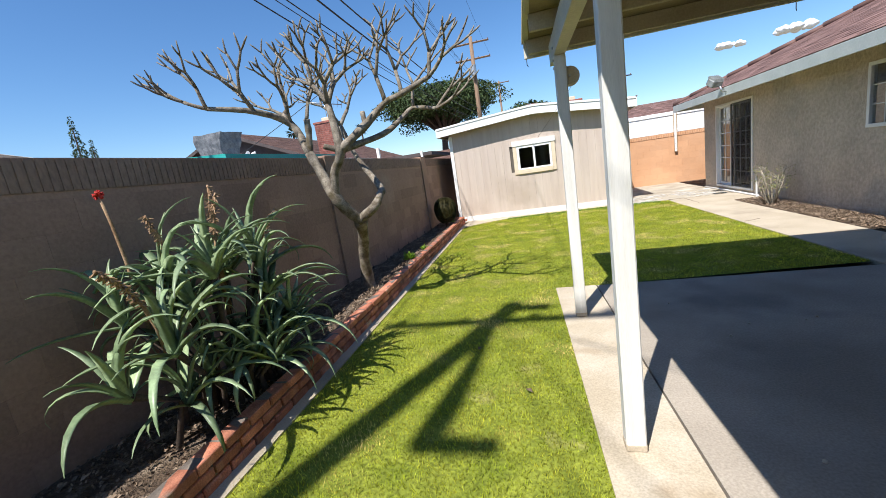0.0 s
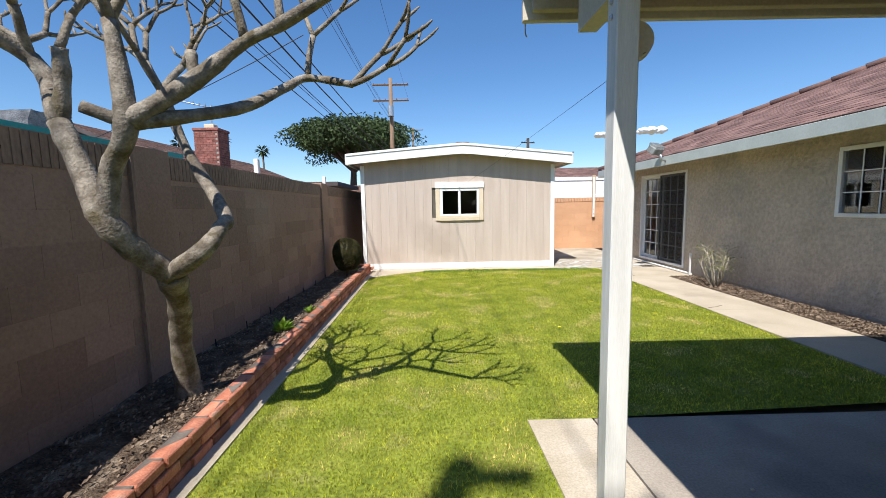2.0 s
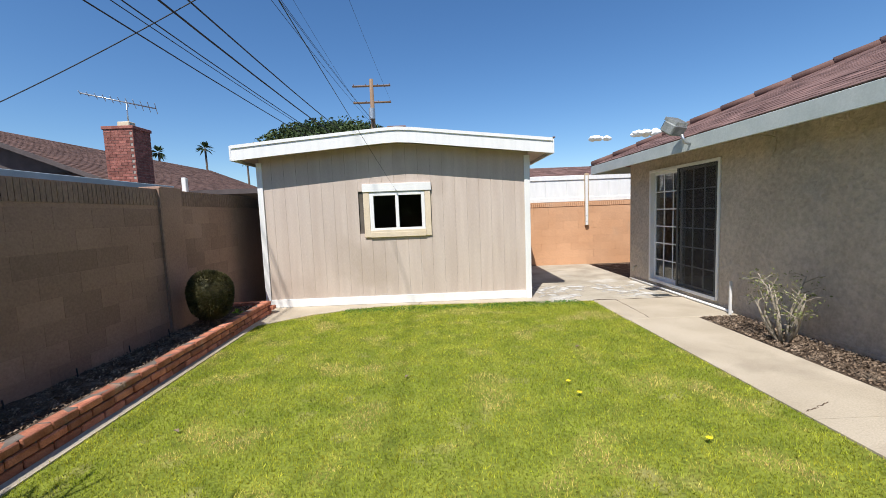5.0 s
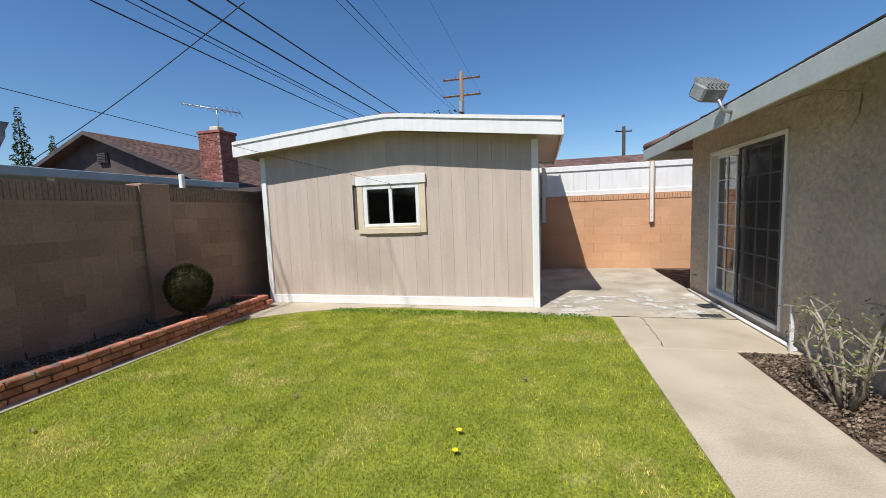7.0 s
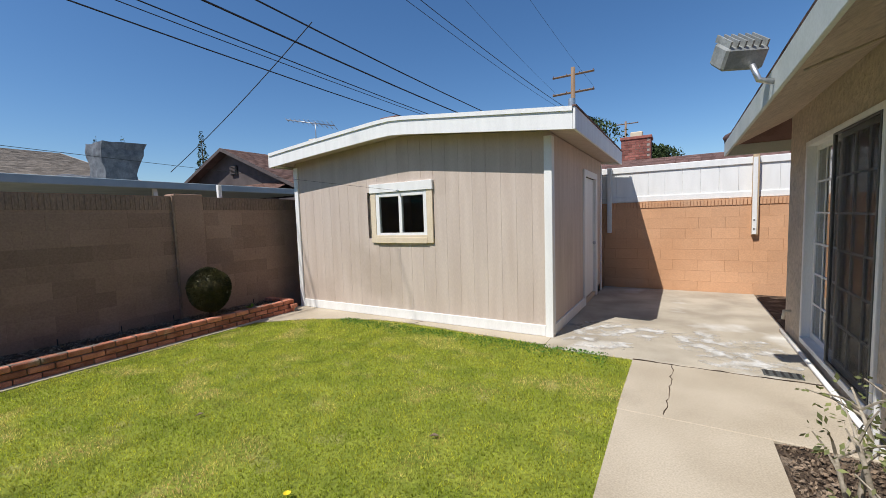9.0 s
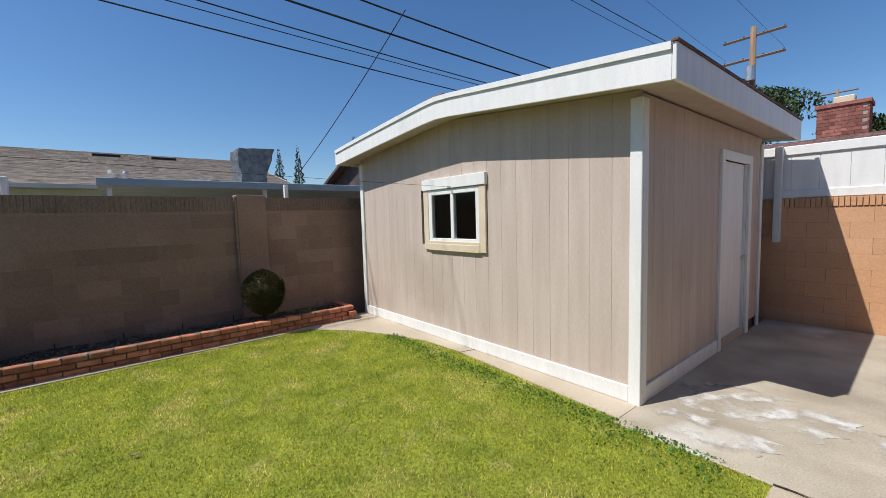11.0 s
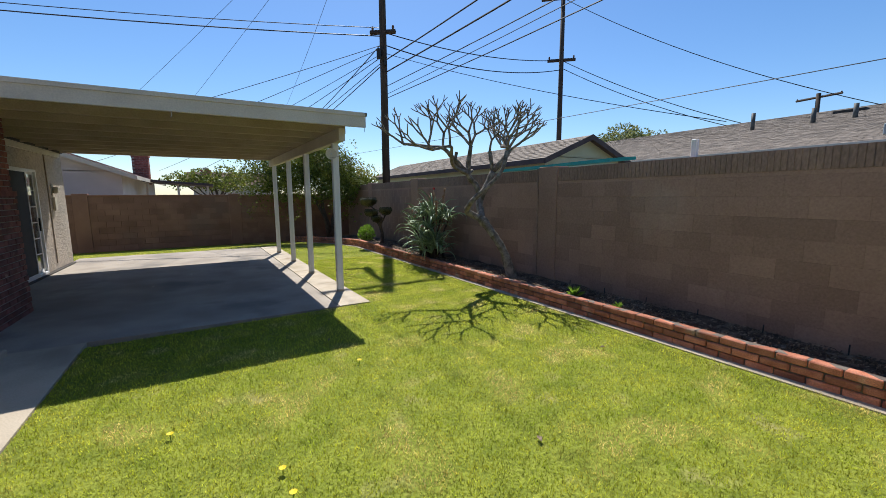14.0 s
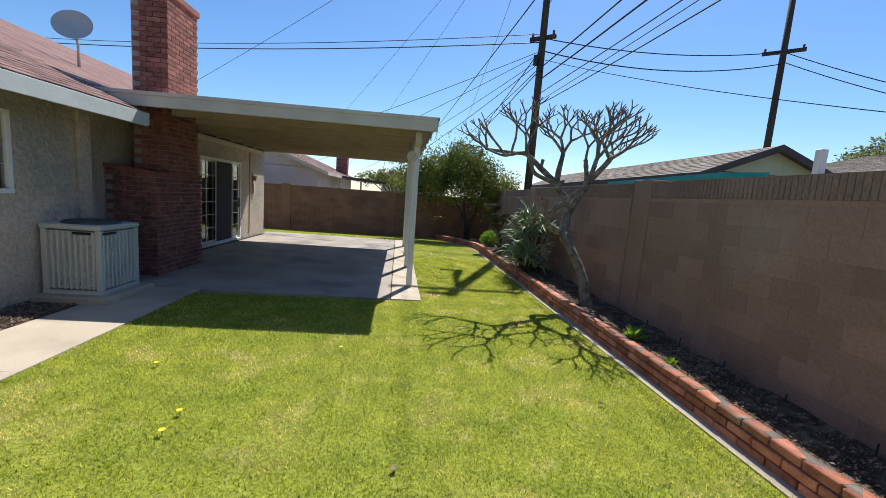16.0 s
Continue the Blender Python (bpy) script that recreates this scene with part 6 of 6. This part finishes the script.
# houses behind the back fence and beyond the south wall
gable_house("neighbouring house behind the fence with white trim", -2.5, 9.5, 18.5, 27, 2.45, 3.35, 0.5, STUCCO, SHINGLEI, WHITE, "x", 6, 0.25)
brick_stack("red brick chimney behind the back fence", 2.4, 23.2, 2.3, 4.2, 0.95, 0.75)
gable_house("off-white neighbouring house with pinkish shingle roof", 5.2, 14.8, -19, -9.2, 2.5, 4.35, 0.5, OFFW, SHINGLEI, CREAM, "y", 7, 0.25)
gable_house("small grey neighbouring house beyond the south wall", -2.0, 3.5, -34, -26, 2.5, 3.6, 0.5, OFFW, SHBROWN, CREAM, "x", 8, 0.25)
lean = thing("patio_roof", "dark flat patio roof on posts beyond the south wall", "patio roof")
bm = bmesh.new()
slab_between(bm, [(2.2, -14.5, 2.1), (5.0, -14.5, 2.3), (5.0, -12.4, 2.34), (2.2, -12.4, 2.14)], 0.1)
part("roof_panel", bm, DARKB, lean)
for x in (2.4, 3.6, 4.8):
    part("post", bx(x, x + 0.09, -12.7, -12.61, -0.4, 2.1), CREAM, lean)
brick_stack("red brick chimney beyond the south wall", 5.5, -17, 2.2, 3.75, 0.7, 0.6)
brick_stack("dark brick chimney beyond the south wall", 2.6, -27, 2.2, 3.6, 0.7, 0.6)
brick_stack("red brick chimney behind the west wall", -12.5, -12.5, 2.0, 3.3, 1.0, 0.8)
gable_house("low house roof beyond the west wall", -26, -13, -26, -12, 2.2, 3.1, 0.4, OFFW, SHGREY, OFFW, "y", 9, 0.3)
gable_house("distant house with brown roof beyond the shed", -30, -8, 46, 60, 2.6, 4.4, 0.5, OFFW, SHBROWN, OFFW, "x", 10, 0.4)


# ---- distant trees ----
def far_tree(name, label, x, y, trunk_h, r, squash, n, leaf, seed, material=LEAFP, lean=0.0, clumps=9):
    t = thing(name, label, "tree", (x, y, -0.3))
    bm = bmesh.new()
    top = trunk_h + r * squash[2]
    tube(bm, [(0, 0, 0), (lean * 0.4, 0, trunk_h * 0.6), (lean, 0, trunk_h + r * 0.2)], [r * 0.07, r * 0.055, r * 0.03], 8)
    part("trunk", bm, TRUNK, t)
    rr_ = random.Random(seed)
    allp = []
    for i in range(clumps):
        a, q = i * 2.4, math.sqrt((i + 0.5) / clumps) * 0.68
        c = (lean + math.cos(a) * q * r * squash[0], math.sin(a) * q * r * squash[1], top - r * squash[2] * 0.45 + rr_.uniform(-0.22, 0.22) * r * squash[2] + (0.35 - q * 0.5) * r * squash[2])
        bm = bmesh.new()
        tube(bm, [(lean * 0.8, 0, trunk_h * 0.8), ((lean + c[0]) / 2, c[1] / 2, trunk_h + 0.1 * r), (c[0], c[1], c[2])], [r * 0.025, r * 0.02, r * 0.01], 5)
        part("limb", bm, TRUNK, t)
        allp.append(blob_points(n // clumps, c, r * 0.40, seed + i, 0.6, (1, 1, max(0.55, squash[2] * 0.8)), 0.3))
    leaves("crown", np.concatenate(allp), leaf, material, t, seed)
    return t


far_tree("stone_pine", "broad flat-topped dark green pine behind the shed", -12.8, 60, 8.7, 9.0, (1, 1, 0.5), 42000, 0.42, 51, lean=0.5, clumps=26)
far_tree("broadleaf_tree", "dark green tree beyond the back fence", 0.2, 60, 6.0, 3.5, (1, 1, 0.9), 5000, 0.35, 53)
far_tree("shrubby_tree", "low dry olive tree beyond the western roofs", -34, -16.2, 5.4, 3.6, (1, 1.3, 0.7), 4000, 0.3, 54, LEAFR)
far_tree("shrubby_tree", "green tree beyond the south wall", 2.0, -20, 1.8, 2.2, (1.5, 1, 0.7), 4000, 0.18, 55, LEAFC)
for i, (x, y) in enumerate(((-30, 52), (-18, 64), (-24, 70), (-11, 72))):
    far_tree("shrubby_tree", "low green tree between distant roofs", x, y, 1.5, 2.4, (1.6, 1, 0.7), 1500, 0.3, 60 + i, LEAFC)
for i, (x, y, h) in enumerate(((-62, 29.0, 14.0), (-62, 32.0, 14.4), (-48, 35.0, 14.0), (-58, 44, 13.5))):
    c = thing("cypress", "tall narrow dark green conifer", "tree", (x, y, -0.3), group="conifers beyond the roofs")
    bm = bmesh.new()
    tube(bm, [(0, 0, 0), (0, 0, h * 0.9)], [0.25, 0.05], 6)
    part("trunk", bm, TRUNK, c)
    rng = np.random.default_rng(70 + i)
    zz = h * (1 - np.sqrt(rng.uniform(0, 1, 3500)) * 0.93)
    rad = (h - zz) / h * 2.3 * (0.6 + 0.4 * rng.uniform(0, 1, 3500)) * (0.8 + 0.25 * np.sin(zz * 6)) + 0.1
    aa = rng.uniform(0, 6.28, 3500)
    leaves("crown", np.stack([np.cos(aa) * rad, np.sin(aa) * rad, zz], 1), 0.28, LEAFP, c, i)
for i, (x, y, h) in enumerate(((-42, 81, 15.6), (-36.5, 85.5, 14.0), (-50, 80, 15))):
    p = thing("palm_tree", "slender fan palm far beyond the roofs", "palm tree", (x, y, -0.3), group="distant palms")
    bm = bmesh.new()
    tube(bm, [(0, 0, 0), (0.2, 0, h * 0.5), (0, 0.1, h)], [0.28, 0.2, 0.18], 7)
    part("trunk", bm, TRUNK, p)
    bm = bmesh.new()
    rl = random.Random(i)
    for k in range(46):
        a, e = rl.uniform(0, 6.28), rl.uniform(-0.9, 1.2)
        d = Vector((math.cos(a) * math.cos(e), math.sin(a) * math.cos(e), math.sin(e)))
        w = d.cross(Vector((0, 0, 1)))
        w = w.normalized() * 0.22 if w.length > 0.1 else Vector((0.22, 0, 0))
        o = Vector((0, 0.1, h))
        bm.faces.new([bm.verts.new(q) for q in (o + d * 0.3, o + d * 1.0 + w, o + d * 1.7 - Vector((0, 0, 0.25)), o + d * 1.0 - w)])
    part("fronds", bm, LEAFP, p)

# small clouds low in the north-east
for i, (x, y, z, s) in enumerate(((292, 560, 101, 17), (232, 570, 97, 13))):
    bm = bmesh.new()
    rl = random.Random(80 + i)
    for k in range(9):
        bmesh.ops.create_icosphere(bm, subdivisions=3, radius=s * rl.uniform(0.3, 0.5), matrix=Matrix.Translation((rl.uniform(-s, s), rl.uniform(-s, s) * 0.4, rl.uniform(-0.1, 0.15) * s)))
    for v_ in bm.verts:
        v_.co.z *= 0.6
        v_.co += Vector([noise.noise(v_.co * (3 / s) + Vector((k_, 2, 5))) for k_ in (1, 4, 9)]) * s * 0.12
    ob = tagged(part("cloud", bm, CLOUDM, None, "", True), "small white fair-weather cloud", "cloud", kind="structure")
    ob.location = (x, y, z)

# dry leaves on the lawn, grit on the patio
rd = random.Random(41)
for x, y in ((0.12, 2.55), (-0.3, 3.2), (1.3, 6.0), (-1.0, 7.6), (2.4, 9.0), (0.6, 8.4)):
    bm = bmesh.new()
    a = rd.uniform(0, 6.28)
    for k in range(2):
        s_ = 1 if k else -1
        bm.faces.new([bm.verts.new(q) for q in ((0.035 * math.cos(a), 0.035 * math.sin(a), 0.024), (-0.018 * s_ * math.sin(a), 0.018 * s_ * math.cos(a), 0.036), (-0.035 * math.cos(a), -0.035 * math.sin(a), 0.026), (0, 0, 0.022))])
    ob = tagged(part("fallen_leaf", bm, MULCH), "small curled brown leaf lying on the lawn", "leaf", "fallen leaves")
    ob.location = (x, y, 0)
for i in range(16):
    bm = bmesh.new()
    bmesh.ops.create_icosphere(bm, subdivisions=1, radius=rd.uniform(0.006, 0.013))
    ob = tagged(part("grit", bm, EDGE), "tiny pale grit on the patio slab", "pebble", "grit on the patio")
    ob.location = (rd.uniform(1.3, 3.6), rd.uniform(0.8, 4.5), 0.016)
